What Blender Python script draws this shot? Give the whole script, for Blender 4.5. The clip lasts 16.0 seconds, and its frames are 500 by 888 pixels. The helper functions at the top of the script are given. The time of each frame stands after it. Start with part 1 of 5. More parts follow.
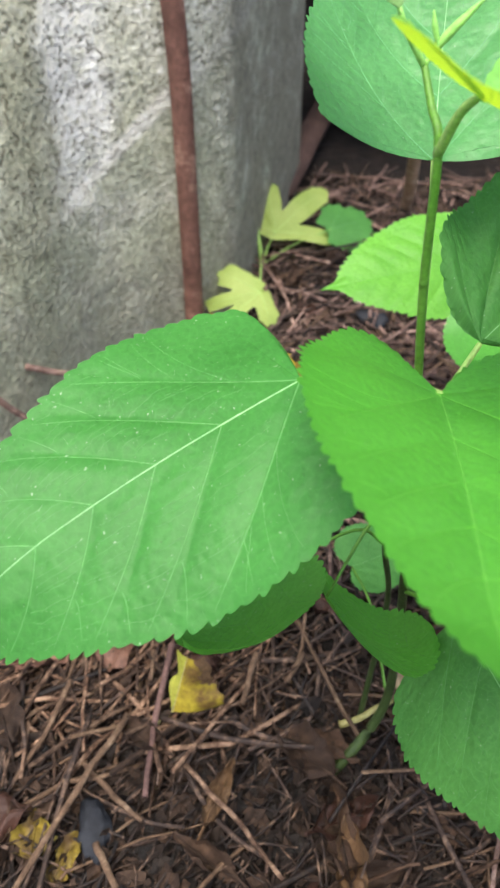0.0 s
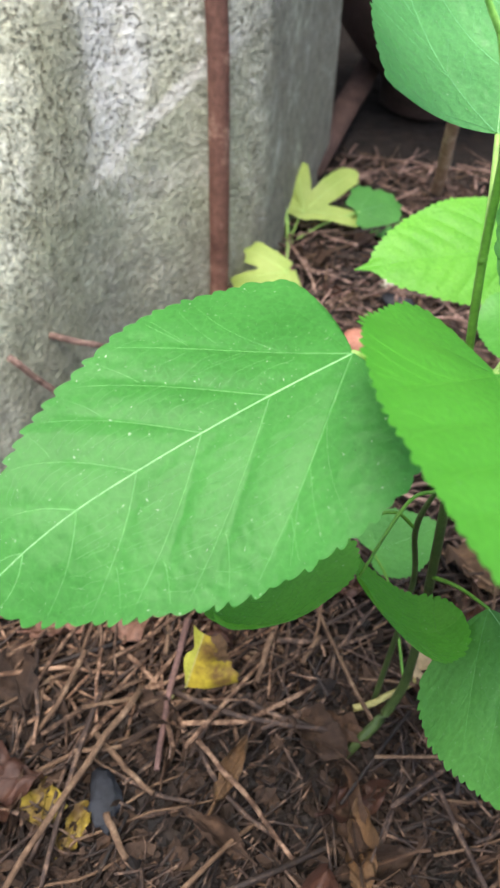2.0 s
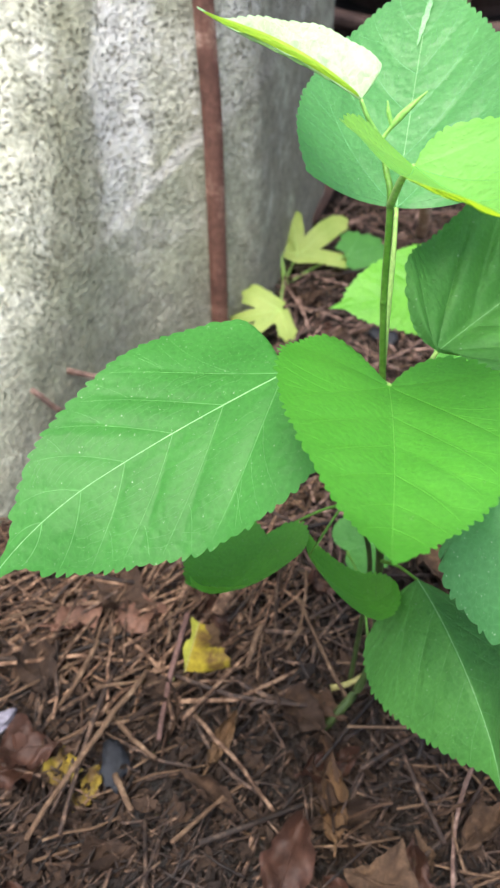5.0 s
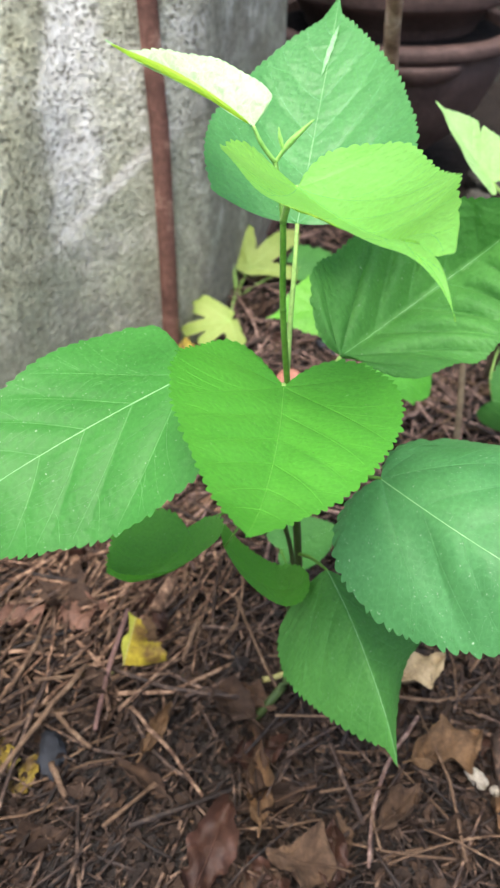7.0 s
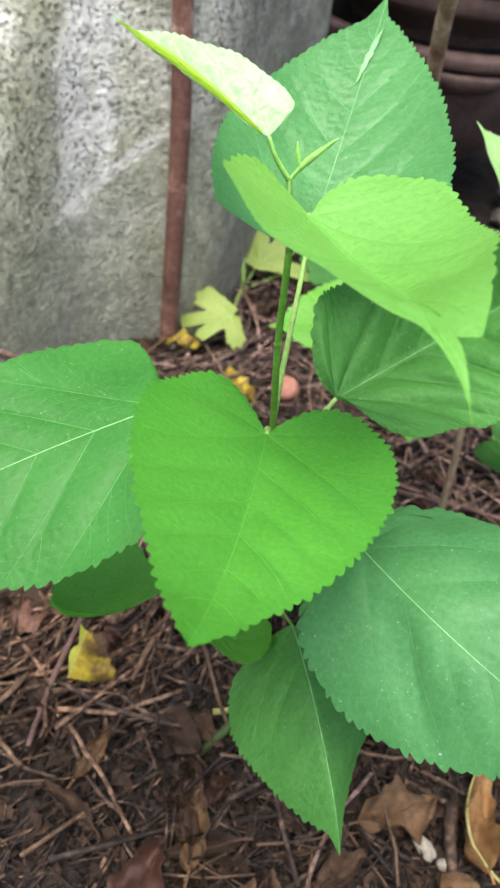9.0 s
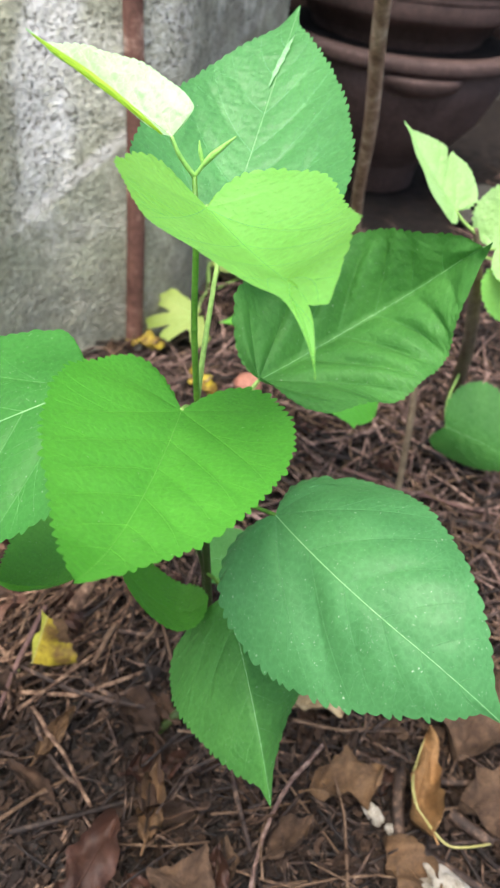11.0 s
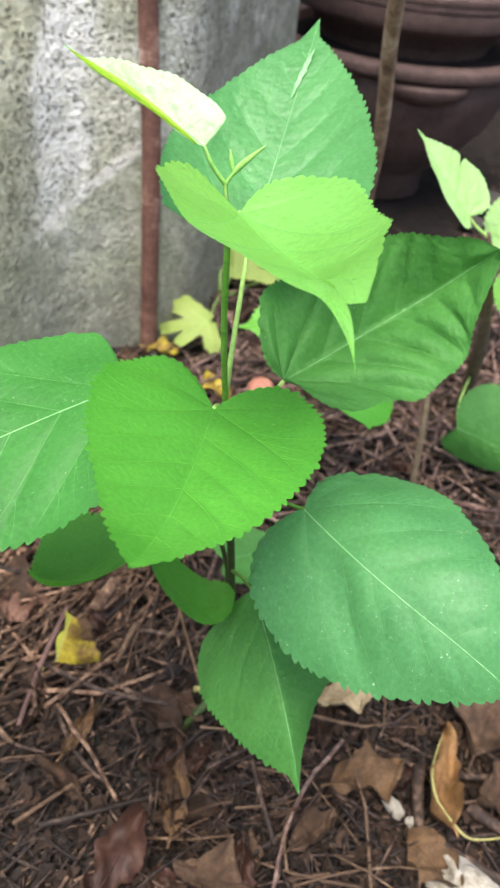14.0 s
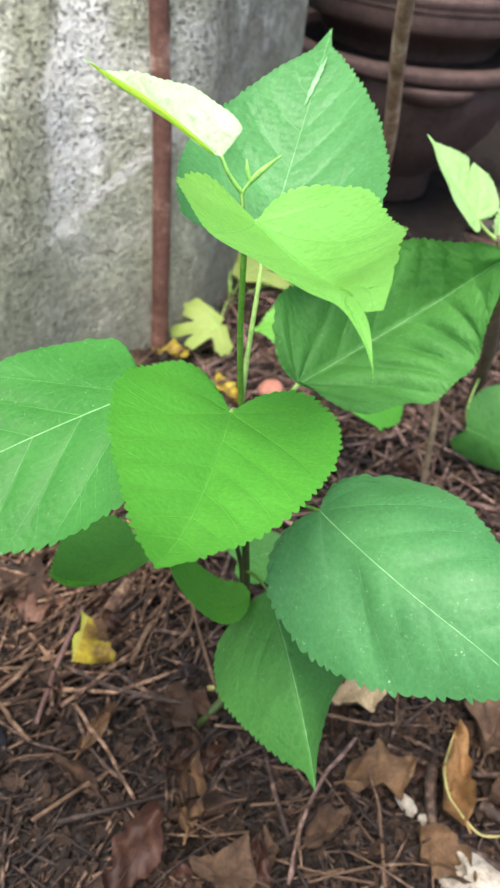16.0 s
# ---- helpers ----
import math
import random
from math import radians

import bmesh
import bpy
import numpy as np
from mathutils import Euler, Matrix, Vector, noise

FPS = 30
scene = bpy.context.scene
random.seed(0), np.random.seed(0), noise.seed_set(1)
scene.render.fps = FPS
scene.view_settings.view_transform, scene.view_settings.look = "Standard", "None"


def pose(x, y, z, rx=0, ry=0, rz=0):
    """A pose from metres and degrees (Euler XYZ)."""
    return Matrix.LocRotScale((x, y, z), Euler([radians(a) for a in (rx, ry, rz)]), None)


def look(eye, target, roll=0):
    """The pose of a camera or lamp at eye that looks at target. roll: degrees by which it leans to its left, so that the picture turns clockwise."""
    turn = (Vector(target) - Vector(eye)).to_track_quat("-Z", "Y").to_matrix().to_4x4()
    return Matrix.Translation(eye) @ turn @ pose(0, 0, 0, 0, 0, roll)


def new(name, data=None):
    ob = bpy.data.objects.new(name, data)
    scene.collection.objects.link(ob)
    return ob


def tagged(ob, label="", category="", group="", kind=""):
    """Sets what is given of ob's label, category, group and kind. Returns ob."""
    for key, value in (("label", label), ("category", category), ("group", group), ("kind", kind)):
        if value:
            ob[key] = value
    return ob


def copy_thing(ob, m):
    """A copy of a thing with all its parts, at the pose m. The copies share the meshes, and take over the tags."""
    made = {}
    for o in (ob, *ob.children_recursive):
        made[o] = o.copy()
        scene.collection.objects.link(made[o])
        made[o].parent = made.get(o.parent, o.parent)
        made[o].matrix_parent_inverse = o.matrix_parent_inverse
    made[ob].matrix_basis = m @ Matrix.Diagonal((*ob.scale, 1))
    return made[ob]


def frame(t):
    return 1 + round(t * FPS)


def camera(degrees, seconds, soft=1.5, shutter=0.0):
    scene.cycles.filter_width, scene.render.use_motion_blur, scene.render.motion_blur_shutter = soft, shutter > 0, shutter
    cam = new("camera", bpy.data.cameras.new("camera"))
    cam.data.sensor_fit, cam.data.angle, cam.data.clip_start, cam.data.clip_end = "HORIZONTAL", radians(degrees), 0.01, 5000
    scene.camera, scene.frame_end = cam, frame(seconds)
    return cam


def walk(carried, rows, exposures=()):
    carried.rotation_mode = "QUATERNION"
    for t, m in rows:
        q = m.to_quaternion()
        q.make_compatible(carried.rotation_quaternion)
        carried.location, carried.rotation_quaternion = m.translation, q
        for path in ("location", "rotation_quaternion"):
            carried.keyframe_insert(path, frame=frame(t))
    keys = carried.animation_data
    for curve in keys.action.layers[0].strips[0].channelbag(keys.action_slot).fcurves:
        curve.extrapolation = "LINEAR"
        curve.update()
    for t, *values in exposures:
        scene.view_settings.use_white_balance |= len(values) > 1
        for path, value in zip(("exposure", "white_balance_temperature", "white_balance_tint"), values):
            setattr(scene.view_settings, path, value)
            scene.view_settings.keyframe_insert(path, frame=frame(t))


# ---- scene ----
cam = camera(35.0, 16.0, soft=2.4)
cam.data.dof.use_dof, cam.data.dof.focus_distance, cam.data.dof.aperture_fstop = True, 0.35, 22.0
PATH = [
    (0, (0.0707, 0.0571, 0.5514), (-0.0441, 1.5465, -0.7784), -0.35),
    (0.5, (0.0700, 0.0551, 0.5499), (-0.0721, 1.5505, -0.7705), -0.47),
    (1, (0.0584, 0.0580, 0.5458), (-0.0651, 1.5361, -0.7959), 0.89),
    (1.5, (0.0531, 0.0576, 0.5432), (-0.0586, 1.5207, -0.8159), 2.44),
    (2, (0.0568, 0.0578, 0.5441), (-0.0730, 1.5173, -0.8172), 1.88),
    (2.5, (0.0659, 0.0496, 0.5444), (-0.1031, 1.5275, -0.7925), -0.05),
    (3, (0.0528, 0.0440, 0.5461), (-0.1419, 1.5194, -0.7901), -0.52),
    (3.2, (0.0507, 0.0442, 0.5491), (-0.1500, 1.5134, -0.7929), -0.69),
    (5.3, (0.0990, -0.0324, 0.6130), (-0.0880, 1.4918, -0.6683), -0.23),
    (5.5, (0.1017, -0.0387, 0.6225), (-0.0621, 1.4938, -0.6521), 0.67),
    (6, (0.1131, -0.0428, 0.6172), (-0.0359, 1.5031, -0.6429), 0.87),
    (6.5, (0.1255, -0.0389, 0.6130), (0.0120, 1.4897, -0.6717), 1.70),
    (7, (0.1309, -0.0454, 0.6094), (-0.0009, 1.4942, -0.6604), 1.15),
    (7.5, (0.1237, -0.0589, 0.6350), (0.0287, 1.4734, -0.6468), 10.06),
    (8, (0.1670, -0.0617, 0.6308), (-0.0212, 1.4819, -0.6269), 5.49),
    (8.5, (0.1474, -0.0101, 0.6125), (0.0140, 1.4956, -0.6970), 7.67),
    (9, (0.1319, 0.0104, 0.6049), (0.0246, 1.5214, -0.7009), 8.95),
    (9.5, (0.1421, 0.0188, 0.5915), (0.0007, 1.5421, -0.6967), 7.58),
    (10, (0.1655, 0.0102, 0.6018), (0.0561, 1.5335, -0.6895), 7.55),
    (10.2, (0.1735, -0.0014, 0.6156), (0.0629, 1.5191, -0.6789), 7.97),
    (12.3, (0.1693, -0.0230, 0.6173), (0.0974, 1.5118, -0.6631), 7.05),
    (12.5, (0.1697, -0.0259, 0.6221), (0.0833, 1.5058, -0.6611), 6.75),
    (13, (0.1683, -0.0355, 0.6185), (0.0604, 1.5099, -0.6465), 6.63),
    (13.5, (0.1609, -0.0306, 0.6240), (0.0532, 1.5017, -0.6568), 7.09),
    (14, (0.1610, -0.0320, 0.6202), (0.0540, 1.5044, -0.6557), 7.13),
    (14.5, (0.1647, -0.0308, 0.6147), (0.0354, 1.5033, -0.6620), 5.84),
    (15, (0.1648, -0.0385, 0.6179), (0.0382, 1.5066, -0.6458), 5.68),
    (15.5, (0.1594, -0.0377, 0.6226), (0.0351, 1.4986, -0.6520), 6.28),
    (16, (0.1564, -0.0387, 0.6261), (0.0320, 1.4963, -0.6499), 6.48),
]
EXPOSURES = [(0.0, 1.10), (1.2, 1.22), (3.0, 1.19), (5.3, 1.16), (7.5, 1.19), (9.0, 1.02), (10.2, 1.06), (12.3, 1.17), (16.0, 1.17)]
walk(cam, [(t, look(eye, target, roll)) for t, eye, target, roll in PATH], EXPOSURES)


# ---------------------------------------------------------------- light
world = bpy.data.worlds.new("overcast_sky")
scene.world = world
world.use_nodes = True
wn = world.node_tree.nodes
sky = wn.new("ShaderNodeTexSky")
sky.sky_type, sky.sun_disc = "NISHITA", False
sky.sun_elevation, sky.sun_rotation = radians(71), radians(196)
sky.air_density, sky.dust_density, sky.ozone_density = 1.0, 4.0, 1.0
wn["Background"].inputs["Strength"].default_value = 0.15
world.node_tree.links.new(sky.outputs["Color"], wn["Background"].inputs["Color"])
sun_data = bpy.data.lights.new("sun", "SUN")
sun_data.energy, sun_data.angle, sun_data.color = 1.9, radians(40), (1.0, 0.965, 0.92)
sun = new("sun", sun_data)
sun.matrix_world = look((-0.15, -0.45, 2.8), (0.1, 0.4, 0.2))


# ---------------------------------------------------------------- materials
def material(name, rough=0.8):
    m = bpy.data.materials.new(name)
    m.use_nodes = True
    nodes, links = m.node_tree.nodes, m.node_tree.links
    bsdf = nodes["Principled BSDF"]
    bsdf.inputs["Roughness"].default_value = rough
    return m, nodes, links, bsdf


def noise_node(nodes, links, vec, scale, detail=4.0, rough=0.55, dist=0.0):
    n = nodes.new("ShaderNodeTexNoise")
    n.inputs["Scale"].default_value, n.inputs["Detail"].default_value = scale, detail
    n.inputs["Roughness"].default_value, n.inputs["Distortion"].default_value = rough, dist
    links.new(vec, n.inputs["Vector"])
    return n.outputs["Fac"]


def voronoi_node(nodes, links, vec, scale, feature="F1", out="Distance"):
    n = nodes.new("ShaderNodeTexVoronoi")
    n.feature = feature
    n.inputs["Scale"].default_value = scale
    links.new(vec, n.inputs["Vector"])
    return n.outputs[out]


def ramp(nodes, links, fac, *stops):
    n = nodes.new("ShaderNodeValToRGB")
    while len(n.color_ramp.elements) < len(stops):
        n.color_ramp.elements.new(0.5)
    for e, (p, c) in zip(n.color_ramp.elements, stops):
        e.position = p
        e.color = (*c, 1.0) if isinstance(c, tuple) else (c, c, c, 1.0)
    links.new(fac, n.inputs["Fac"])
    return n.outputs["Color"]


def mix(nodes, links, fac, a, b, blend="MIX"):
    n = nodes.new("ShaderNodeMix")
    n.data_type, n.blend_type = "RGBA", blend
    for sock, v in ((n.inputs[0], fac), (n.inputs[6], a), (n.inputs[7], b)):
        if isinstance(v, (int, float)):
            sock.default_value = v
        elif isinstance(v, tuple):
            sock.default_value = (*v, 1.0)
        else:
            links.new(v, sock)
    return n.outputs[2]


def calc(nodes, links, op, a, b=0.0, clamp=False):
    n = nodes.new("ShaderNodeMath")
    n.operation, n.use_clamp = op, clamp
    for sock, v in zip(n.inputs, (a, b)):
        if isinstance(v, (int, float)):
            sock.default_value = v
        else:
            links.new(v, sock)
    return n.outputs[0]


def bump(nodes, links, bsdf, height, dist, strength=1.0):
    n = nodes.new("ShaderNodeBump")
    n.inputs["Distance"].default_value, n.inputs["Strength"].default_value = dist, strength
    links.new(height, n.inputs["Height"])
    links.new(n.outputs["Normal"], bsdf.inputs["Normal"])
    return n.outputs["Normal"]


def coords(nodes, kind="Object"):
    return nodes.new("ShaderNodeTexCoord").outputs[kind]


def leaf_material(name, low, high, through_colour, through_share=0.3, rough=0.56, quilt=0.0004, specks=0.5, spec=0.42, tint=0.5, cell=210.0):
    """Leaf blade: mottled green with a fine net of veins, dust specks and light shining through."""
    m, nodes, links, bsdf = material(name, rough)
    uv = coords(nodes, "UV")
    broad = noise_node(nodes, links, uv, 28.0, 3.0)
    fine = noise_node(nodes, links, uv, 420.0, 3.0)
    col = ramp(nodes, links, broad, (0.3, low), (0.7, high))
    wander = nodes.new("ShaderNodeVectorMath")
    wander.operation = "MULTIPLY_ADD"
    soft = nodes.new("ShaderNodeTexNoise")
    soft.inputs["Scale"].default_value, soft.inputs["Detail"].default_value = 160.0, 2.0
    links.new(uv, soft.inputs["Vector"])
    links.new(soft.outputs["Color"], wander.inputs[0])
    wander.inputs[1].default_value = (0.004, 0.004, 0.004)
    links.new(uv, wander.inputs[2])
    net = voronoi_node(nodes, links, wander.outputs[0], 260.0, "DISTANCE_TO_EDGE")
    netmask = ramp(nodes, links, net, (0.0, 1.0), (0.07, 0.0))
    pale = tuple(min(1.0, c * 1.25 + 0.01) for c in high)
    col = mix(nodes, links, calc(nodes, links, "MULTIPLY", netmask, 0.3), col, pale)
    col = mix(nodes, links, 0.22, col, ramp(nodes, links, fine, (0.3, 0.35), (0.75, 0.95)), "OVERLAY")
    warp = nodes.new("ShaderNodeTexNoise")
    warp.inputs["Scale"].default_value, warp.inputs["Detail"].default_value = 900.0, 2.0
    links.new(uv, warp.inputs["Vector"])
    bent = nodes.new("ShaderNodeVectorMath")
    bent.operation = "MULTIPLY_ADD"
    links.new(warp.outputs["Color"], bent.inputs[0])
    bent.inputs[1].default_value = (0.0021, 0.0021, 0.0021)
    links.new(uv, bent.inputs[2])
    for scale, stretch, largest, share, strength in ((560.0, (1.0, 0.62, 1.0), 0.19, 0.6 + 0.4 * specks, 0.65), (980.0, (0.7, 1.0, 1.0), 0.22, specks, 0.52)):
        drawn = nodes.new("ShaderNodeVectorMath")
        drawn.operation = "MULTIPLY"
        links.new(bent.outputs[0], drawn.inputs[0])
        drawn.inputs[1].default_value = stretch
        spot = voronoi_node(nodes, links, drawn.outputs[0], scale)
        pick = nodes.new("ShaderNodeSeparateColor")
        links.new(voronoi_node(nodes, links, drawn.outputs[0], scale, "F1", "Color"), pick.inputs[0])
        size = calc(nodes, links, "MULTIPLY", calc(nodes, links, "POWER", pick.outputs[1], 4.0), largest)
        dot = calc(nodes, links, "LESS_THAN", spot, size)
        rare = calc(nodes, links, "GREATER_THAN", pick.outputs[0], share)
        col = mix(nodes, links, calc(nodes, links, "MULTIPLY", calc(nodes, links, "MULTIPLY", dot, rare), strength), col, (0.62, 0.72, 0.55))
    dark = calc(nodes, links, "MULTIPLY", calc(nodes, links, "LESS_THAN", spot, 0.16), calc(nodes, links, "LESS_THAN", pick.outputs[2], 0.008))
    col = mix(nodes, links, dark, col, (0.02, 0.03, 0.01))
    links.new(col, bsdf.inputs["Base Color"])
    cells = nodes.new("ShaderNodeTexVoronoi")
    cells.feature = "SMOOTH_F1"
    cells.inputs["Scale"].default_value, cells.inputs["Smoothness"].default_value = cell, 1.0
    links.new(wander.outputs[0], cells.inputs["Vector"])
    height = calc(nodes, links, "SUBTRACT", calc(nodes, links, "MULTIPLY", fine, 0.35), calc(nodes, links, "MULTIPLY", cells.outputs["Distance"], 1.6))
    normal = bump(nodes, links, bsdf, height, quilt, 0.9)
    bsdf.inputs["Specular IOR Level"].default_value = spec
    trans = nodes.new("ShaderNodeBsdfTranslucent")
    links.new(mix(nodes, links, tint, col, through_colour), trans.inputs["Color"])
    links.new(normal, trans.inputs["Normal"])
    blend = nodes.new("ShaderNodeMixShader")
    blend.inputs[0].default_value = through_share
    links.new(bsdf.outputs[0], blend.inputs[1])
    links.new(trans.outputs[0], blend.inputs[2])
    links.new(blend.outputs[0], nodes["Material Output"].inputs["Surface"])
    return m


def mottled(name, stops, scale=30.0, rough=0.8, relief=0.002, relief_scale=None, kind="Object", random="", spread=0.5, spec=0.3):
    """Plain natural surface: colours from a noise, a finer noise for grain and relief, tinted piece by piece."""
    m, nodes, links, bsdf = material(name, rough)
    vec = coords(nodes, kind)
    fac = noise_node(nodes, links, vec, scale, 6.0, 0.65)
    col = ramp(nodes, links, fac, *stops)
    fine = noise_node(nodes, links, vec, relief_scale or scale * 7, 5.0, 0.65)
    col = mix(nodes, links, 0.55, col, ramp(nodes, links, fine, (0.25, 0.22), (0.75, 0.85)), "OVERLAY")
    if random:
        src = nodes.new("ShaderNodeObjectInfo").outputs["Random"] if random == "object" else nodes.new("ShaderNodeNewGeometry").outputs["Random Per Island"]
        hsv = nodes.new("ShaderNodeHueSaturation")
        value = nodes.new("ShaderNodeMapRange")
        links.new(src, value.inputs["Value"])
        value.inputs["To Min"].default_value, value.inputs["To Max"].default_value = 1 - spread, 1 + spread
        links.new(value.outputs[0], hsv.inputs["Value"])
        links.new(col, hsv.inputs["Color"])
        col = hsv.outputs["Color"]
    links.new(col, bsdf.inputs["Base Color"])
    bsdf.inputs["Specular IOR Level"].default_value = spec
    bump(nodes, links, bsdf, fine, relief, 0.9)
    return m


def concrete_material():
    """Weathered exposed-aggregate concrete: pitted, streaked white and dark, green towards the damp foot."""
    m, nodes, links, bsdf = material("weathered_concrete", 0.92)
    vec = coords(nodes)
    sep = nodes.new("ShaderNodeSeparateXYZ")
    links.new(vec, sep.inputs[0])
    x, z = sep.outputs[0], sep.outputs[2]
    wob = noise_node(nodes, links, vec, 9.0, 3.0)
    fine = noise_node(nodes, links, vec, 160.0, 6.0, 0.7)
    broad = noise_node(nodes, links, vec, 14.0, 5.0, 0.6)
    xw = calc(nodes, links, "ADD", x, calc(nodes, links, "MULTIPLY", calc(nodes, links, "SUBTRACT", wob, 0.5), 0.045))
    col = ramp(nodes, links, broad, (0.25, (0.315, 0.32, 0.225)), (0.5, (0.47, 0.475, 0.375)), (0.75, (0.635, 0.635, 0.545)))
    col = mix(nodes, links, 0.4, col, ramp(nodes, links, noise_node(nodes, links, vec, 42.0, 4.0, 0.65), (0.3, 0.25), (0.7, 0.75)), "OVERLAY")
    col = mix(nodes, links, 0.75, col, ramp(nodes, links, fine, (0.3, 0.2), (0.7, 0.85)), "OVERLAY")

    def band(centre, half, soft):
        d = calc(nodes, links, "ABSOLUTE", calc(nodes, links, "SUBTRACT", xw, centre))
        r = nodes.new("ShaderNodeMapRange")
        r.interpolation_type = "SMOOTHSTEP"
        links.new(d, r.inputs["Value"])
        r.inputs["From Min"].default_value, r.inputs["From Max"].default_value = half, half + soft
        r.inputs["To Min"].default_value, r.inputs["To Max"].default_value = 1.0, 0.0
        return r.outputs[0]

    def rise(value, lo, hi):
        r = nodes.new("ShaderNodeMapRange")
        r.interpolation_type = "SMOOTHSTEP"
        links.new(value, r.inputs["Value"])
        r.inputs["From Min"].default_value, r.inputs["From Max"].default_value = lo, hi
        return r.outputs[0]

    # the line of a patched repair rises to the right; white lime wash above it
    line = calc(nodes, links, "SUBTRACT", z, calc(nodes, links, "ADD", 0.335, calc(nodes, links, "MULTIPLY", x, 0.80)))
    line = calc(nodes, links, "ADD", line, calc(nodes, links, "MULTIPLY", calc(nodes, links, "SUBTRACT", wob, 0.5), 0.02))
    lime = calc(nodes, links, "MULTIPLY", band(-0.150, 0.013, 0.022), rise(line, -0.02, 0.05))
    lime = calc(nodes, links, "MULTIPLY", lime, rise(noise_node(nodes, links, vec, 90.0, 5.0, 0.7), 0.3, 0.5))
    col = mix(nodes, links, calc(nodes, links, "MULTIPLY", lime, 0.62), col, (0.76, 0.755, 0.735))
    seam = calc(nodes, links, "MULTIPLY", calc(nodes, links, "SUBTRACT", 1.0, rise(calc(nodes, links, "ABSOLUTE", line), 0.004, 0.014)), calc(nodes, links, "MULTIPLY", rise(x, -0.19, -0.16), rise(fine, 0.25, 0.45)))
    seam = calc(nodes, links, "MULTIPLY", seam, calc(nodes, links, "SUBTRACT", 1.0, calc(nodes, links, "MULTIPLY", rise(x, -0.065, -0.045), 0.65)))
    col = mix(nodes, links, calc(nodes, links, "MULTIPLY", seam, 0.85), col, (0.80, 0.78, 0.72))
    stain = band(-0.190, 0.011, 0.013)
    col = mix(nodes, links, calc(nodes, links, "MULTIPLY", stain, 0.62), col, (0.21, 0.215, 0.14))
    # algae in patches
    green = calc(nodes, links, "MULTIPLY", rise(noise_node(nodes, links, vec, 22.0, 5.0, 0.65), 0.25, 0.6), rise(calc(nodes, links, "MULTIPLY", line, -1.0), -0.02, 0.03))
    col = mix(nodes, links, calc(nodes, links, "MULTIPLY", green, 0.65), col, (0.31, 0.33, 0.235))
    # browner and darker from the pipe towards the right, broken up by noise
    brown_tone = calc(nodes, links, "MULTIPLY", rise(xw, -0.055, 0.0), rise(noise_node(nodes, links, vec, 11.0, 5.0, 0.65), 0.28, 0.55))
    col = mix(nodes, links, calc(nodes, links, "MULTIPLY", brown_tone, 0.6), col, (0.185, 0.165, 0.13))
    # pits between the stones
    grit = voronoi_node(nodes, links, vec, 150.0)
    coarse = noise_node(nodes, links, vec, 55.0, 3.0, 0.6)
    pits = calc(nodes, links, "MULTIPLY", rise(noise_node(nodes, links, vec, 185.0, 3.0, 0.6), 0.53, 0.62), rise(coarse, 0.38, 0.55))
    pits = calc(nodes, links, "MULTIPLY", pits, calc(nodes, links, "ADD", 0.45, calc(nodes, links, "MULTIPLY", rise(line, -0.06, 0.08), 0.55)))
    col = mix(nodes, links, calc(nodes, links, "MULTIPLY", pits, 0.74), col, (0.12, 0.115, 0.08))
    # browner and darker towards the ground, in blotches
    low_brown = calc(nodes, links, "MULTIPLY", rise(calc(nodes, links, "SUBTRACT", calc(nodes, links, "MULTIPLY", broad, 0.26), z), -0.06, 0.09), 0.42)
    col = mix(nodes, links, low_brown, col, (0.17, 0.15, 0.118))
    col = mix(nodes, links, 0.5, col, ramp(nodes, links, noise_node(nodes, links, vec, 75.0, 5.0, 0.7), (0.3, 0.2), (0.7, 0.8)), "OVERLAY")
    links.new(col, bsdf.inputs["Base Color"])
    height = calc(nodes, links, "SUBTRACT", calc(nodes, links, "ADD", fine, calc(nodes, links, "MULTIPLY", grit, 0.5)), calc(nodes, links, "MULTIPLY", pits, 0.9))
    bump(nodes, links, bsdf, height, 0.004, 0.9)
    bsdf.inputs["Specular IOR Level"].default_value = 0.2
    return m


MATURE = leaf_material("mature_leaf", (0.036, 0.176, 0.026), (0.054, 0.230, 0.039), (0.09, 0.38, 0.028), 0.26, 0.46, 0.0004, specks=0.42, spec=0.27)
COOL = leaf_material("cool_green_leaf", (0.054, 0.198, 0.058), (0.080, 0.262, 0.084), (0.10, 0.40, 0.055), 0.22, 0.48, 0.0003, specks=0.15, spec=0.36)
# lighter than the other mature leaves: sky sheen is put into the colour
BLUISH_SHEEN = leaf_material("bluish_green_leaf_with_sky_sheen", (0.076, 0.258, 0.072), (0.106, 0.33, 0.098), (0.13, 0.49, 0.06), 0.34, 0.42, 0.0007, specks=0.85)
DEEP = leaf_material("deep_green_leaf", (0.048, 0.18, 0.033), (0.076, 0.248, 0.048), (0.11, 0.40, 0.033), 0.25, 0.6, 0.0007, specks=0.62, spec=0.34)
MID = leaf_material("yellowish_green_leaf", (0.066, 0.27, 0.028), (0.10, 0.35, 0.04), (0.18, 0.60, 0.025), 0.36, specks=0.8, tint=0.7)
FRESH = leaf_material("fresh_green_leaf", (0.065, 0.288, 0.027), (0.093, 0.36, 0.040), (0.16, 0.54, 0.02), 0.32, 0.42, 0.00016, 0.9, cell=330.0)
YOUNG = leaf_material("young_leaf", (0.155, 0.44, 0.08), (0.21, 0.53, 0.115), (0.66, 0.92, 0.02), 0.45, 0.46, 0.0004, 0.95, tint=0.9, cell=330.0)
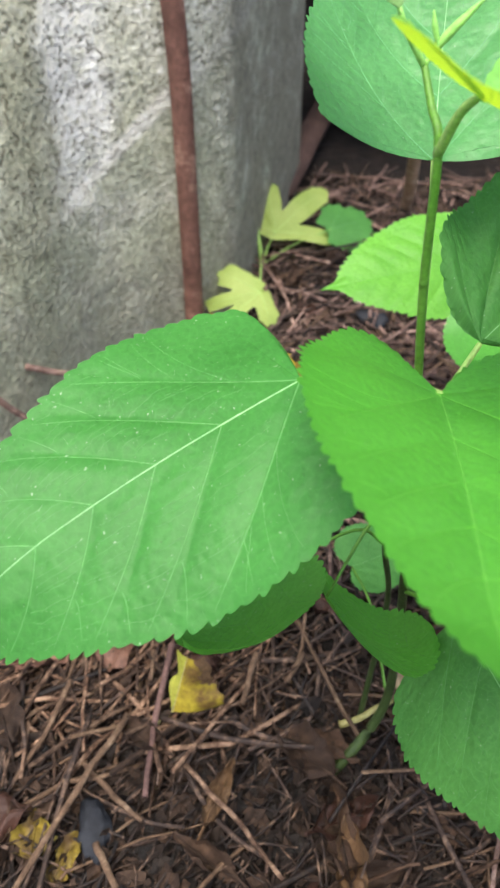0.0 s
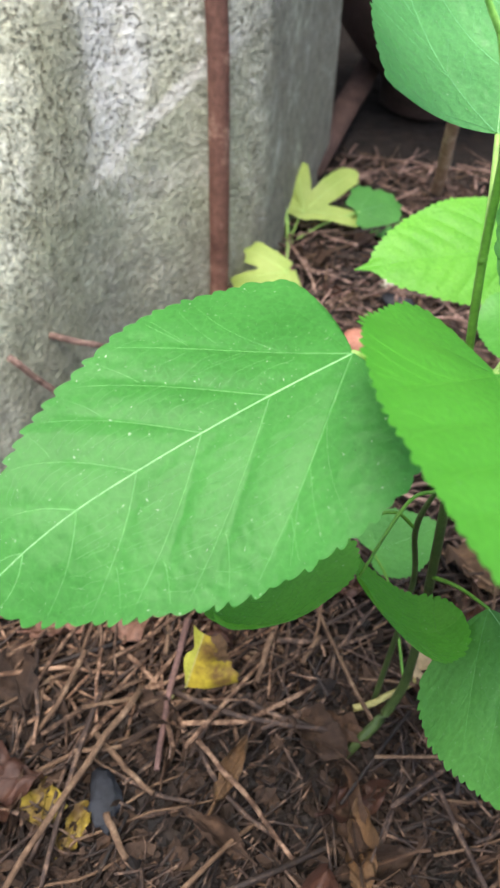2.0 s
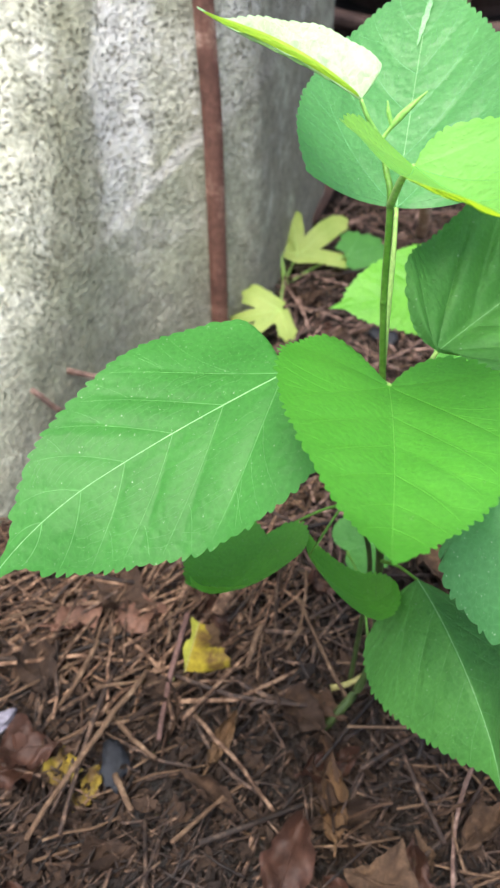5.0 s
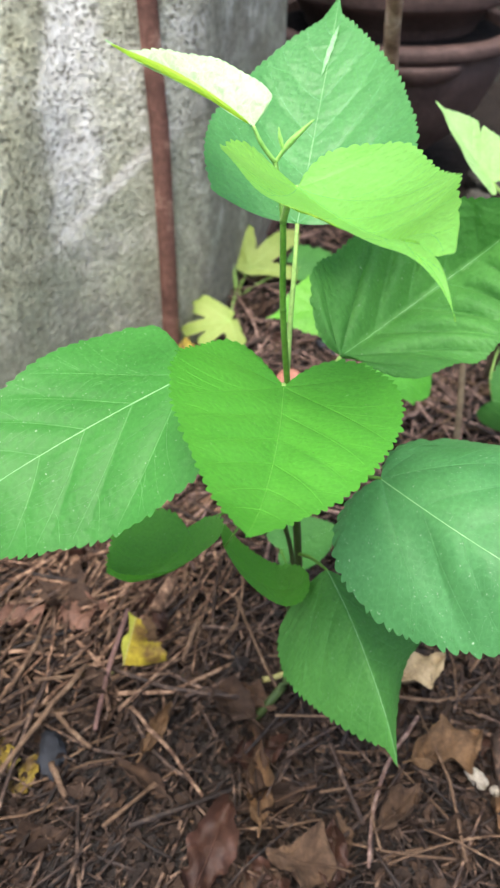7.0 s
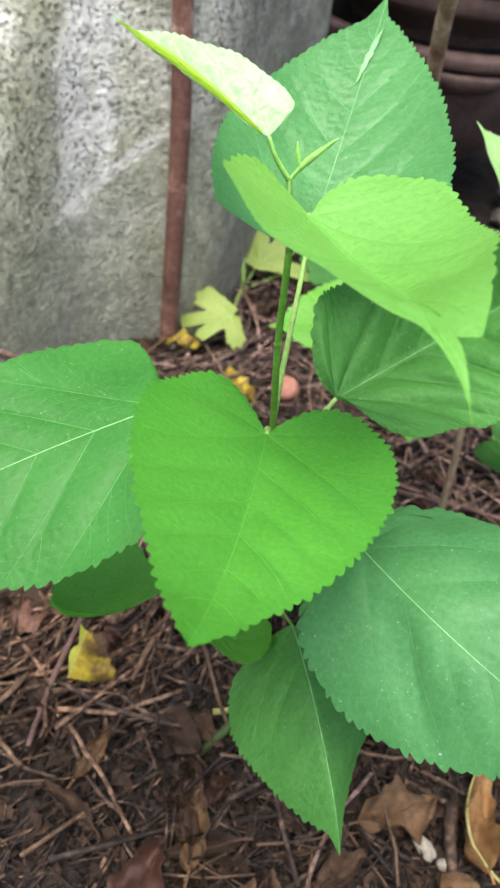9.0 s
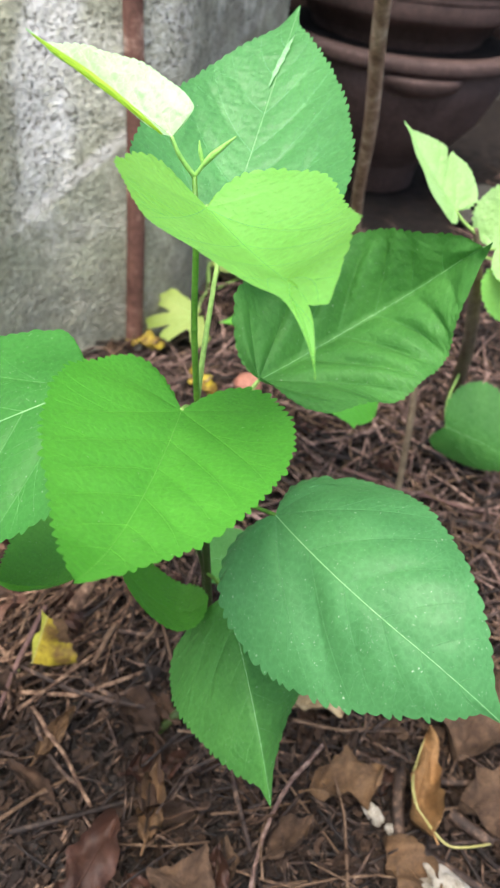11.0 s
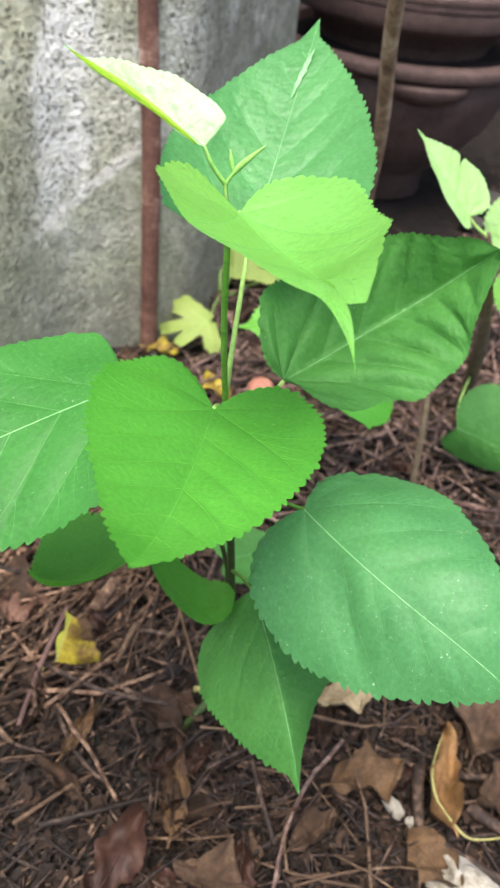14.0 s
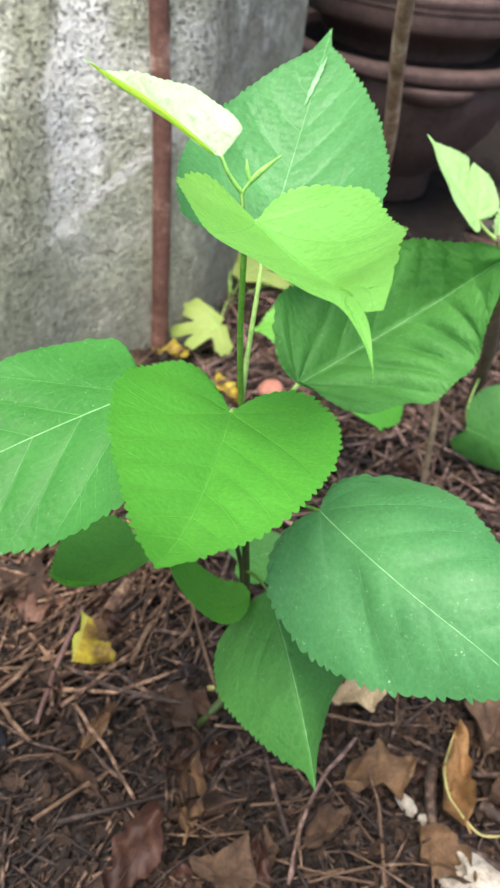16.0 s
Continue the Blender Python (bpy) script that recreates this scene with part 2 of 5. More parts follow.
SUNNY = leaf_material("sunny_green_leaf", (0.10, 0.34, 0.028), (0.145, 0.42, 0.042), (0.28, 0.68, 0.03), 0.34, 0.5, 0.0006, 0.95)
PALE = leaf_material("unfolding_leaf", (0.33, 0.57, 0.21), (0.50, 0.73, 0.44), (0.5, 0.8, 0.2), 0.3, 0.5, 0.0008, 0.97, cell=300.0)
SOFT = leaf_material("soft_young_leaf", (0.30, 0.55, 0.16), (0.42, 0.67, 0.27), (0.42, 0.75, 0.15), 0.3, 0.5, 0.0008, 0.97)
RIM = leaf_material("young_leaf_underside", (0.30, 0.50, 0.03), (0.38, 0.58, 0.05), (0.5, 0.75, 0.03), 0.35, 0.5, 0.0004, 0.99)
LIME = leaf_material("lime_leaf", (0.25, 0.345, 0.07), (0.36, 0.45, 0.12), (0.36, 0.56, 0.09), 0.3, 0.6, 0.0002, 0.97)
VEIN = mottled("leaf_midrib", [(0.3, (0.20, 0.46, 0.17)), (0.7, (0.34, 0.60, 0.28))], 60, 0.55, 0.0003, kind="UV")
VEIN_PALE = mottled("young_midrib", [(0.3, (0.10, 0.34, 0.035)), (0.7, (0.15, 0.42, 0.065))], 60, 0.55, 0.0003, kind="UV")
SIDE_VEINS, CROSS_VEINS = {}, {}
for blade_mat, low, high in ((MATURE, (0.085, 0.285, 0.066), (0.14, 0.37, 0.11)), (COOL, (0.058, 0.20, 0.060), (0.085, 0.265, 0.087)), (BLUISH_SHEEN, (0.11, 0.34, 0.12), (0.16, 0.43, 0.17)),
                             (DEEP, (0.065, 0.225, 0.046), (0.10, 0.30, 0.073)), (MID, (0.068, 0.233, 0.031), (0.097, 0.298, 0.042)), (FRESH, (0.072, 0.285, 0.022), (0.10, 0.35, 0.033)),
                             (YOUNG, (0.15, 0.43, 0.06), (0.20, 0.51, 0.09)), (SUNNY, (0.113, 0.382, 0.024), (0.159, 0.457, 0.036)), (PALE, (0.408, 0.637, 0.263), (0.567, 0.764, 0.430)), (SOFT, (0.306, 0.552, 0.156), (0.432, 0.669, 0.263)),
                             (LIME, (0.30, 0.46, 0.10), (0.42, 0.56, 0.17))):
    SIDE_VEINS[blade_mat.name] = mottled("side_vein_of_" + blade_mat.name, [(0.3, low), (0.7, high)], 60, 0.55, 0.0003, kind="UV")
    CROSS_VEINS[blade_mat.name] = mottled("cross_vein_of_" + blade_mat.name, [(0.3, tuple(0.8 * c for c in low)), (0.7, tuple(0.9 * c for c in high))], 60, 0.55, 0.0003, kind="UV")
STEM = mottled("green_stem", [(0.3, (0.075, 0.20, 0.019)), (0.7, (0.12, 0.28, 0.033))], 60, 0.45, 0.0004, spec=0.4)
STEM_DARK = mottled("dark_green_stem", [(0.3, (0.03, 0.05, 0.014)), (0.7, (0.06, 0.095, 0.024))], 60, 0.5, 0.0004, spec=0.4)
STEM_PALE = mottled("pale_stem", [(0.3, (0.26, 0.44, 0.10)), (0.7, (0.34, 0.52, 0.14))], 60, 0.45, 0.0004, spec=0.4)
BARK = mottled("young_bark", [(0.3, (0.11, 0.08, 0.05)), (0.7, (0.22, 0.17, 0.11))], 80, 0.8, 0.001)
CONCRETE = concrete_material()
# dark grey of the stones, also used for the shade on the back wall
STONE_SHADE = mottled("stone_grey_and_wall_shade", [(0.3, (0.04, 0.037, 0.03)), (0.5, (0.075, 0.07, 0.057)), (0.7, (0.13, 0.12, 0.10))], 26, 0.95, 0.004, 170)
SOIL = mottled("damp_soil", [(0.3, (0.006, 0.0043, 0.0033)), (0.5, (0.012, 0.0085, 0.0065)), (0.72, (0.030, 0.0195, 0.0135))], 45, 0.95, 0.006, 160)
TWIG = mottled("dead_twig", [(0.3, (0.008, 0.005, 0.0035)), (0.52, (0.036, 0.0205, 0.0135)), (0.7, (0.19, 0.12, 0.078))], 110, 0.6, 0.001, random="island", spread=0.8, spec=0.45)
TWIG_TAN = mottled("tan_twig", [(0.28, (0.02, 0.010, 0.0065)), (0.48, (0.10, 0.056, 0.034)), (0.7, (0.36, 0.23, 0.148))], 110, 0.75, 0.002, random="island", spread=0.75)
TWIG_PALE = mottled("pale_twig", [(0.3, (0.055, 0.031, 0.018)), (0.55, (0.13, 0.08, 0.048)), (0.75, (0.29, 0.20, 0.128))], 90, 0.8, 0.001)
TWIG_RED = mottled("reddish_twig", [(0.3, (0.065, 0.036, 0.03)), (0.7, (0.165, 0.095, 0.08))], 60, 0.75, 0.001)
TWIG_ROSE = mottled("rosy_brown_twig", [(0.28, (0.035, 0.02, 0.016)), (0.5, (0.165, 0.103, 0.082)), (0.74, (0.38, 0.27, 0.22))], 110, 0.75, 0.002, random="island", spread=0.75)
DRY = mottled("dry_brown_leaf", [(0.3, (0.02, 0.011, 0.007)), (0.7, (0.095, 0.054, 0.032))], 60, 0.7, 0.002, random="object", spread=0.55)
RUST = mottled("rusty_pipe_paint", [(0.3, (0.08, 0.037, 0.027)), (0.53, (0.17, 0.083, 0.06)), (0.6, (0.26, 0.145, 0.105)), (0.66, (0.44, 0.31, 0.24))], 26, 0.75, 0.002, 170)
OLD_WOOD = mottled("old_brown_wood", [(0.3, (0.03, 0.017, 0.013)), (0.7, (0.085, 0.05, 0.04))], 30, 0.85, 0.0015, 150)
CLAY = mottled("dark_clay", [(0.3, (0.055, 0.034, 0.029)), (0.7, (0.115, 0.073, 0.062))], 16, 0.7, 0.0015, 130, spec=0.3)
BAMBOO = mottled("weathered_bamboo", [(0.3, (0.17, 0.10, 0.06)), (0.5, (0.37, 0.245, 0.155)), (0.72, (0.62, 0.48, 0.34))], 55, 0.7, 0.002, 190)
YELLOW = mottled("yellow_fallen_leaf", [(0.40, (0.13, 0.075, 0.02)), (0.54, (0.34, 0.26, 0.025)), (0.75, (0.46, 0.38, 0.04))], 30, 0.6, 0.0008, kind="Object")
ORANGE = mottled("orange_fallen_leaf", [(0.35, (0.28, 0.11, 0.075)), (0.7, (0.46, 0.22, 0.15))], 40, 0.65, 0.0008)
TAN = mottled("tan_fallen_leaf", [(0.3, (0.035, 0.019, 0.011)), (0.5, (0.085, 0.05, 0.029)), (0.72, (0.17, 0.105, 0.062))], 60, 0.7, 0.003)
STRAW = mottled("straw_fallen_leaf", [(0.3, (0.20, 0.145, 0.075)), (0.7, (0.40, 0.31, 0.18))], 40, 0.65, 0.0015)
YELLOW_DULL = mottled("dull_yellow_leaf_scrap", [(0.38, (0.07, 0.04, 0.013)), (0.54, (0.21, 0.155, 0.022)), (0.75, (0.31, 0.25, 0.04))], 30, 0.6, 0.0008)
YELLOW_GREEN = mottled("yellow_green_leaf_fold", [(0.3, (0.26, 0.27, 0.03)), (0.7, (0.38, 0.38, 0.06))], 60, 0.6, 0.0008)
OCHRE = mottled("ochre_fallen_leaf", [(0.3, (0.05, 0.027, 0.013)), (0.7, (0.20, 0.115, 0.055))], 60, 0.65, 0.002)
AMBER = mottled("amber_fallen_leaf", [(0.3, (0.10, 0.05, 0.016)), (0.7, (0.34, 0.185, 0.072))], 50, 0.6, 0.002)
LILAC = mottled("lilac_plastic", [(0.3, (0.13, 0.125, 0.16)), (0.7, (0.27, 0.255, 0.31))], 40, 0.4, 0.001)
RUSSET = mottled("russet_fallen_leaf", [(0.3, (0.025, 0.0115, 0.0075)), (0.7, (0.075, 0.034, 0.022))], 35, 0.5, 0.0015)
BUD = mottled("green_bud", [(0.3, (0.24, 0.54, 0.10)), (0.7, (0.36, 0.66, 0.17))], 60, 0.45, 0.0003)
STREAK = mottled("dried_streak", [(0.3, (0.16, 0.40, 0.16)), (0.7, (0.27, 0.50, 0.24))], 120, 0.7, 0.0005)
ORANGE_BROWN = mottled("red_brown_fallen_leaf", [(0.3, (0.085, 0.042, 0.028)), (0.7, (0.19, 0.10, 0.066))], 35, 0.65, 0.001)
DRY_FLAKE = mottled("dead_leaf_flake", [(0.3, (0.007, 0.004, 0.0027)), (0.7, (0.052, 0.03, 0.018))], 40, 0.8, 0.002, random="island", spread=0.7)
SOIL_CLOD = mottled("soil_clod", [(0.3, (0.007, 0.005, 0.004)), (0.7, (0.028, 0.019, 0.014))], 60, 0.55, 0.003, random="island", spread=0.6, spec=0.5)
STEM_STRAW = mottled("straw_green_stalk", [(0.3, (0.24, 0.22, 0.07)), (0.7, (0.40, 0.36, 0.14))], 60, 0.5, 0.0004)
CHALK = mottled("bleached_fragment", [(0.3, (0.34, 0.28, 0.19)), (0.5, (0.56, 0.50, 0.40)), (0.7, (0.74, 0.69, 0.60))], 110, 0.85, 0.004)
CHAR = mottled("dark_plastic_scrap", [(0.3, (0.009, 0.010, 0.013)), (0.7, (0.022, 0.025, 0.031))], 40, 0.65, 0.001)


# ---------------------------------------------------------------- mesh helpers
def mesh_object(name, verts, faces, mat, parent=None, label="", uvs=None, smooth=True):
    data = bpy.data.meshes.new(name)
    data.from_pydata([tuple(map(float, v)) for v in verts], [], [tuple(map(int, f)) for f in faces])
    data.materials.append(mat)
    if smooth:
        data.polygons.foreach_set("use_smooth", [True] * len(data.polygons))
    if uvs is not None:
        layer = data.uv_layers.new(name="UVMap")
        index = np.empty(len(data.loops), dtype=np.int32)
        data.loops.foreach_get("vertex_index", index)
        layer.data.foreach_set("uv", np.asarray(uvs, dtype=np.float32)[index].ravel())
    data.update()
    ob = new(name, data)
    if parent is not None:
        ob.parent = parent
    return tagged(ob, label)


def part(name, bm, mat, parent=None, label="", smooth=True):
    data = bpy.data.meshes.new(name)
    bm.normal_update()
    bm.to_mesh(data)
    bm.free()
    data.materials.append(mat)
    if smooth:
        data.polygons.foreach_set("use_smooth", [True] * len(data.polygons))
    ob = new(name, data)
    if parent is not None:
        ob.parent = parent
    return tagged(ob, label)


def spline(points, n=6):
    p = np.array(points, float)
    q = np.vstack([2 * p[0] - p[1], p, 2 * p[-1] - p[-2]])
    out = []
    for i in range(1, len(q) - 2):
        a, b, c, d = q[i - 1:i + 3]
        for s in np.arange(n) / n:
            out.append(0.5 * (2 * b + (c - a) * s + (2 * a - 5 * b + 4 * c - d) * s * s + (3 * b - a - 3 * c + d) * s ** 3))
    out.append(p[-1])
    return np.array(out)


def tube_arrays(points, radii, sides=8, cap=True):
    p = np.array(points, float)
    r = np.interp(np.linspace(0, 1, len(p)), np.linspace(0, 1, len(radii)), radii)
    verts, faces = [], []
    ref = np.array([0.31, 0.17, 0.93])
    for i in range(len(p)):
        t = p[min(i + 1, len(p) - 1)] - p[max(i - 1, 0)]
        t = t / (np.linalg.norm(t) + 1e-12)
        a = np.cross(t, ref)
        if np.linalg.norm(a) < 0.2:
            a = np.cross(t, np.array([1.0, 0.2, 0.1]))
        a /= np.linalg.norm(a)
        b = np.cross(t, a)
        for k in range(sides):
            w = 2 * math.pi * k / sides
            verts.append(p[i] + r[i] * (math.cos(w) * a + math.sin(w) * b))
    for i in range(len(p) - 1):
        for k in range(sides):
            k2 = (k + 1) % sides
            faces.append((i * sides + k, i * sides + k2, (i + 1) * sides + k2, (i + 1) * sides + k))
    if cap:
        faces.append(tuple(range(sides))[::-1])
        faces.append(tuple((len(p) - 1) * sides + k for k in range(sides)))
    return verts, faces


def tube(name, points, radii, mat, parent=None, label="", sides=8):
    v, f = tube_arrays(points, radii, sides)
    return mesh_object(name, v, f, mat, parent, label)


def lathe(name, profile, mat, parent=None, label="", sides=72, centre=(0, 0, 0)):
    verts, faces = [], []
    for r, z in profile:
        for k in range(sides):
            w = 2 * math.pi * k / sides
            verts.append((centre[0] + r * math.cos(w), centre[1] + r * math.sin(w), centre[2] + z))
    for i in range(len(profile) - 1):
        for k in range(sides):
            k2 = (k + 1) % sides
            faces.append((i * sides + k, i * sides + k2, (i + 1) * sides + k2, (i + 1) * sides + k))
    faces.append(tuple(range(sides))[::-1])
    faces.append(tuple((len(profile) - 1) * sides + k for k in range(sides)))
    return mesh_object(name, verts, faces, mat, parent, label)


def thing(name, label, category, group=""):
    return tagged(new(name), label, category, group)


# ---------------------------------------------------------------- leaves
HALF = spline([(0, 0), (-.045, .07), (-.085, .17), (-.095, .27), (-.06, .38), (.03, .47), (.15, .52), (.3, .52), (.45, .465), (.6, .37), (.74, .24), (.83, .13), (.88, .06), (.93, .032), (1, 0)])

DRIP = spline([(0, 0), (-.045, .07), (-.085, .17), (-.095, .27), (-.06, .38), (.03, .47), (.15, .52), (.3, .52), (.44, .50), (.57, .46), (.67, .395), (.74, .30), (.775, .16), (.79, .05), (.83, .033), (.90, .027), (1, 0)])

BLUNT = spline([(0, 0), (-.045, .07), (-.085, .17), (-.095, .27), (-.06, .38), (.03, .47), (.15, .52), (.3, .52), (.45, .465), (.6, .37), (.74, .25), (.85, .15), (.93, .075), (.975, .03), (1, 0)])


class Blade:
    """A toothed, heart-shaped leaf: a bent, folded and twisted surface over the plane of its midrib."""

    def __init__(self, base, yaw, pitch, roll, length, width, bend=0.0, fold=0.0, cup=0.0, skew=0.0, side=0.0, twist=0.0, hook=0.0, shape=0.0, lobe=1.0, pucker=0.01, drip=False, drop=0.0, blunt=False, mid=0.0, hollow=0.0, full=0.0):
        y, p, r = radians(yaw), radians(pitch), radians(roll)
        f = np.array([math.cos(y) * math.cos(p), math.sin(y) * math.cos(p), math.sin(p)])
        l = np.array([-math.sin(y), math.cos(y), 0.0])
        u = np.cross(f, l)
        self.R = np.stack([f, math.cos(r) * l + math.sin(r) * u, math.cos(r) * u - math.sin(r) * l], 1)
        self.base, self.L, self.W = np.array(base, float), length, width
        self.bend, self.fold, self.cup, self.skew, self.side, self.twist, self.hook = bend or 1e-6, fold, cup, skew, side, twist, hook
        self.bare = 0.16 if 0 < lobe < 0.3 else 0.0
        self.plain = 0.26 if drip else 0.0 if blunt else 0.06
        half = DRIP if drip else BLUNT if blunt else HALF
        x = half[:, 0]
        self.ox = np.where(x > 0, x - shape * x * (1 - x), x * lobe)
        self.oy = half[:, 1]
        step = np.sqrt(np.diff(self.ox) ** 2 + (np.diff(self.oy) * width / length) ** 2)
        self.arc = np.concatenate([[0], np.cumsum(step)])
        self.total = self.arc[-1]
        self.arc = self.arc / self.total
        self.pucker, self.drop, self.mid, self.hollow, self.full = pucker, drop, mid, hollow, full

    def at(self, x, y, lift=0.0):
        x, y = np.asarray(x, float), np.asarray(y, float)
        a = self.bend * x + self.hook * np.maximum(x - 0.6, 0) * 2
        g = np.linspace(-0.2, 1, 61)
        ga = self.bend * g + self.hook * np.maximum(g - 0.6, 0) * 2
        ix, iz = np.cumsum(np.cos(ga)) * 0.02, np.cumsum(np.sin(ga)) * 0.02
        ix, iz = ix - np.interp(0, g, ix), iz - np.interp(0, g, iz)
        yy = y * (1 + self.skew * np.sign(y)) * self.W / self.L
        off = (y - self.rib(x)) * self.W / self.L
        zz = self.fold * (np.sqrt(off * off + 1e-4) - 0.01) + self.cup * yy * yy + self.drop * np.maximum(yy, 0) + lift
        px = np.interp(x, g, ix) - zz * np.sin(a)
        pz = np.interp(x, g, iz) + zz * np.cos(a) + yy * np.sin(self.twist * x)
        py = yy * np.cos(self.twist * x) + self.side * x * x
        return self.base + self.L * np.stack([px, py, pz], -1) @ self.R.T

    def rib(self, x):
        f = np.clip(x / (0.72 if self.plain > 0.2 else 1.0), 0, 1)
        return self.mid * 4 * f * (1 - f)

    def margin(self, s, sgn=0):
        x, y = np.interp(s, self.arc, self.ox), np.interp(s, self.arc, self.oy)
        if sgn > 0 and self.full:
            # a shoulder that hangs down beside the drip tip
            at = (0.6, 0.65, 0.7, 0.75, 0.775, 0.8, 0.825, 0.86)
            x = x + self.full * np.interp(s, at, (0, -0.01, 0.035, 0.105, 0.13, 0.10, 0.03, 0))
            y = y + self.full * np.interp(s, at, (0, -0.02, -0.06, -0.05, -0.03, -0.02, -0.015, 0))
        return x, y

    def root(self, x):
        return np.clip((x - 0.40) / 0.60, 0, 1)

    def grid(self, s, r, sgn, teeth=None):
        root = self.root(self.margin(s)[0])
        x, y = self.margin(s, sgn)
        if teeth is not None:
            x, y = x + teeth[0], np.maximum(y + teeth[1], 0)
        bow = 0.01 * np.sin(math.pi * r) * np.clip((s - 0.28) / 0.12, 0, 1) * np.clip((1 - s) / 0.15, 0, 1)
        return root + (x - root) * r - bow, self.rib(root) * (1 - r) + sgn * y * r

    def lift(self, s, r, seed, sgn):
        """Swelling between the side veins and a slow wave towards the margin."""
        ribs = self.ribs()[0]
        lo = np.interp(s, [0, ribs[0]], [-2.0, 0.0])
        phase = np.where(s < ribs[0], lo, np.interp(s, ribs + [1.0], list(range(len(ribs))) + [len(ribs)]))
        swell = np.abs(np.sin(math.pi * phase)) ** 0.8 * np.sin(math.pi * np.minimum(1, r * 1.05)) ** 0.8 * self.pucker * np.where(s < ribs[0], 0.5, 1.0) * np.clip((1 - s) / 0.3, 0, 1)
        wave = 0.6 * self.pucker * np.sin(2.3 + 3 * r) * np.sin(s * 23 + sgn + seed) * r * r
        sag = self.hollow * np.exp(-((phase - 0.7) / 0.75) ** 2) * np.sin(math.pi * np.minimum(1, r * 1.02)) if sgn < 0 else 0.0
        return 0.85 * swell + wave - sag

    def ribs(self):
        roots = np.array([0.0, 0.19, 0.35, 0.50, 0.64, 0.77])
        s = np.linspace(0.3, 1, 400)
        x = self.margin(s)[0]
        return [float(s[np.argmin(np.abs(self.root(x) - q) + (0 if q else np.abs(x - 0.40)))]) for q in roots], roots


def leaf(parent, blade, mat, vein_mat, label="", teeth=34, seed=0, stalk=None, stalk_r=0.0016, stalk_mat=None, tooth=0.02, bite=None, rim=0):
    rng = np.random.default_rng(seed)
    net_mat = SIDE_VEINS[mat.name]
    per = 5
    n = teeth * per
    knots = np.linspace(0, 1, teeth + 1)
    knots[1:-1] += rng.uniform(-0.28, 0.28, teeth - 1) / teeth
    s = np.interp(np.linspace(0, 1, n + 1), np.linspace(0, 1, teeth + 1), knots)
    rings = np.array([0, .08, .18, .3, .42, .54, .66, .77, .87, .94, 1.0])
    ribs, roots = blade.ribs()
    verts, uvs, faces = [], [], []
    for sgn in (1, -1):
        x, y = blade.margin(s, sgn)
        tx, ty = np.gradient(x), np.gradient(y)
        ln = np.sqrt(tx * tx + ty * ty) + 1e-9
        nx, ny = -ty / ln, tx / ln
        k = np.arange(n + 1)
        saw = np.array([0.0, 0.6, 0.92, 1.0, 0.62])[k % per]
        jit = np.repeat(rng.uniform(0.45, 1.25, teeth + 1), per)[: n + 1]
        fade = np.clip((s - blade.bare) / 0.12, 0, 1) * np.clip((1 - s - blade.plain) / 0.08, 0, 1)
        amp = tooth * saw * jit * fade
        lead = 0.3 * amp
        if bite and bite[0] == sgn:
            amp = amp - bite[2] * np.exp(-((s - bite[1]) / 0.010) ** 2)
        start = len(verts)
        for i, r in enumerate(rings):
            e = max(0.0, (r - 0.87) / 0.13) if not bite else max(0.0, (r - 0.5) / 0.5) ** 2
            dx, dy = (nx * amp + tx / ln * lead) * e, (ny * amp + ty / ln * lead) * e
            gx, gy = blade.grid(s, r, sgn, (dx, dy))
            p = blade.at(gx, gy, blade.lift(s, np.full(n + 1, r), seed, sgn))
            for q, a, b in zip(p, gx, gy):
                verts.append(q)
                uvs.append((a * blade.L + seed * 0.37, b * blade.W + seed * 0.11))
        m = n + 1
        for i in range(len(rings) - 1):
            for j in range(n):
                q = (start + i * m + j, start + i * m + j + 1, start + (i + 1) * m + j + 1, start + (i + 1) * m + j)
                faces.append(q if sgn < 0 else q[::-1])
    body = mesh_object("leaf", verts, faces, mat, parent, label, uvs)
    bm = bmesh.new()
    bm.from_mesh(body.data)
    bmesh.ops.remove_doubles(bm, verts=bm.verts, dist=1e-6)
    bm.to_mesh(body.data)
    bm.free()

    vv, uu, ff = [], [], []

    def ribbon(xs, ys, lift, w0, w1):
        eps = 0.002
        c = blade.at(xs, ys, lift)
        dx = blade.at(xs + eps, ys, lift) - c
        dy = (blade.at(xs, ys + np.where(ys < 0, -eps, eps), lift) - c) * np.where(ys < 0, -1, 1)[:, None]
        nn = np.cross(dx, dy)
        nn /= np.linalg.norm(nn, axis=1)[:, None] + 1e-15
        t = np.gradient(c, axis=0)
        lat = np.cross(nn, t)
        lat /= np.linalg.norm(lat, axis=1)[:, None] + 1e-15
        w = np.linspace(w0, w1, len(xs))[:, None] * 0.5
        rows = [c + lat * w, c + nn * (w * 0.35 + 0.0001), c - lat * w, c - nn * (w * 0.8 + 0.0002)]
        base = len(vv)
        for i in range(len(xs)):
            for k in range(4):
                vv.append(rows[k][i])
                uu.append((xs[i] * blade.L, ys[i] * blade.W))
        for i in range(len(xs) - 1):
            for k in range(4):
                k2 = (k + 1) % 4
                ff.append((base + i * 4 + k, base + i * 4 + k2, base + (i + 1) * 4 + k2, base + (i + 1) * 4 + k))

    def vein(s0, drift, start, w0, w1, sgn, count=22, sweep=0.0):
        r = np.linspace(start, 0.96, count)
        f = (r - start) / (0.96 - start)
        sv = s0 + drift * f ** 0.85 + sweep * f ** 3
        gx, gy = blade.grid(sv, r, sgn)
        ribbon(gx, gy, blade.lift(sv, r, seed, sgn), w0 * scale, w1 * scale)

    scale = blade.L / 0.15
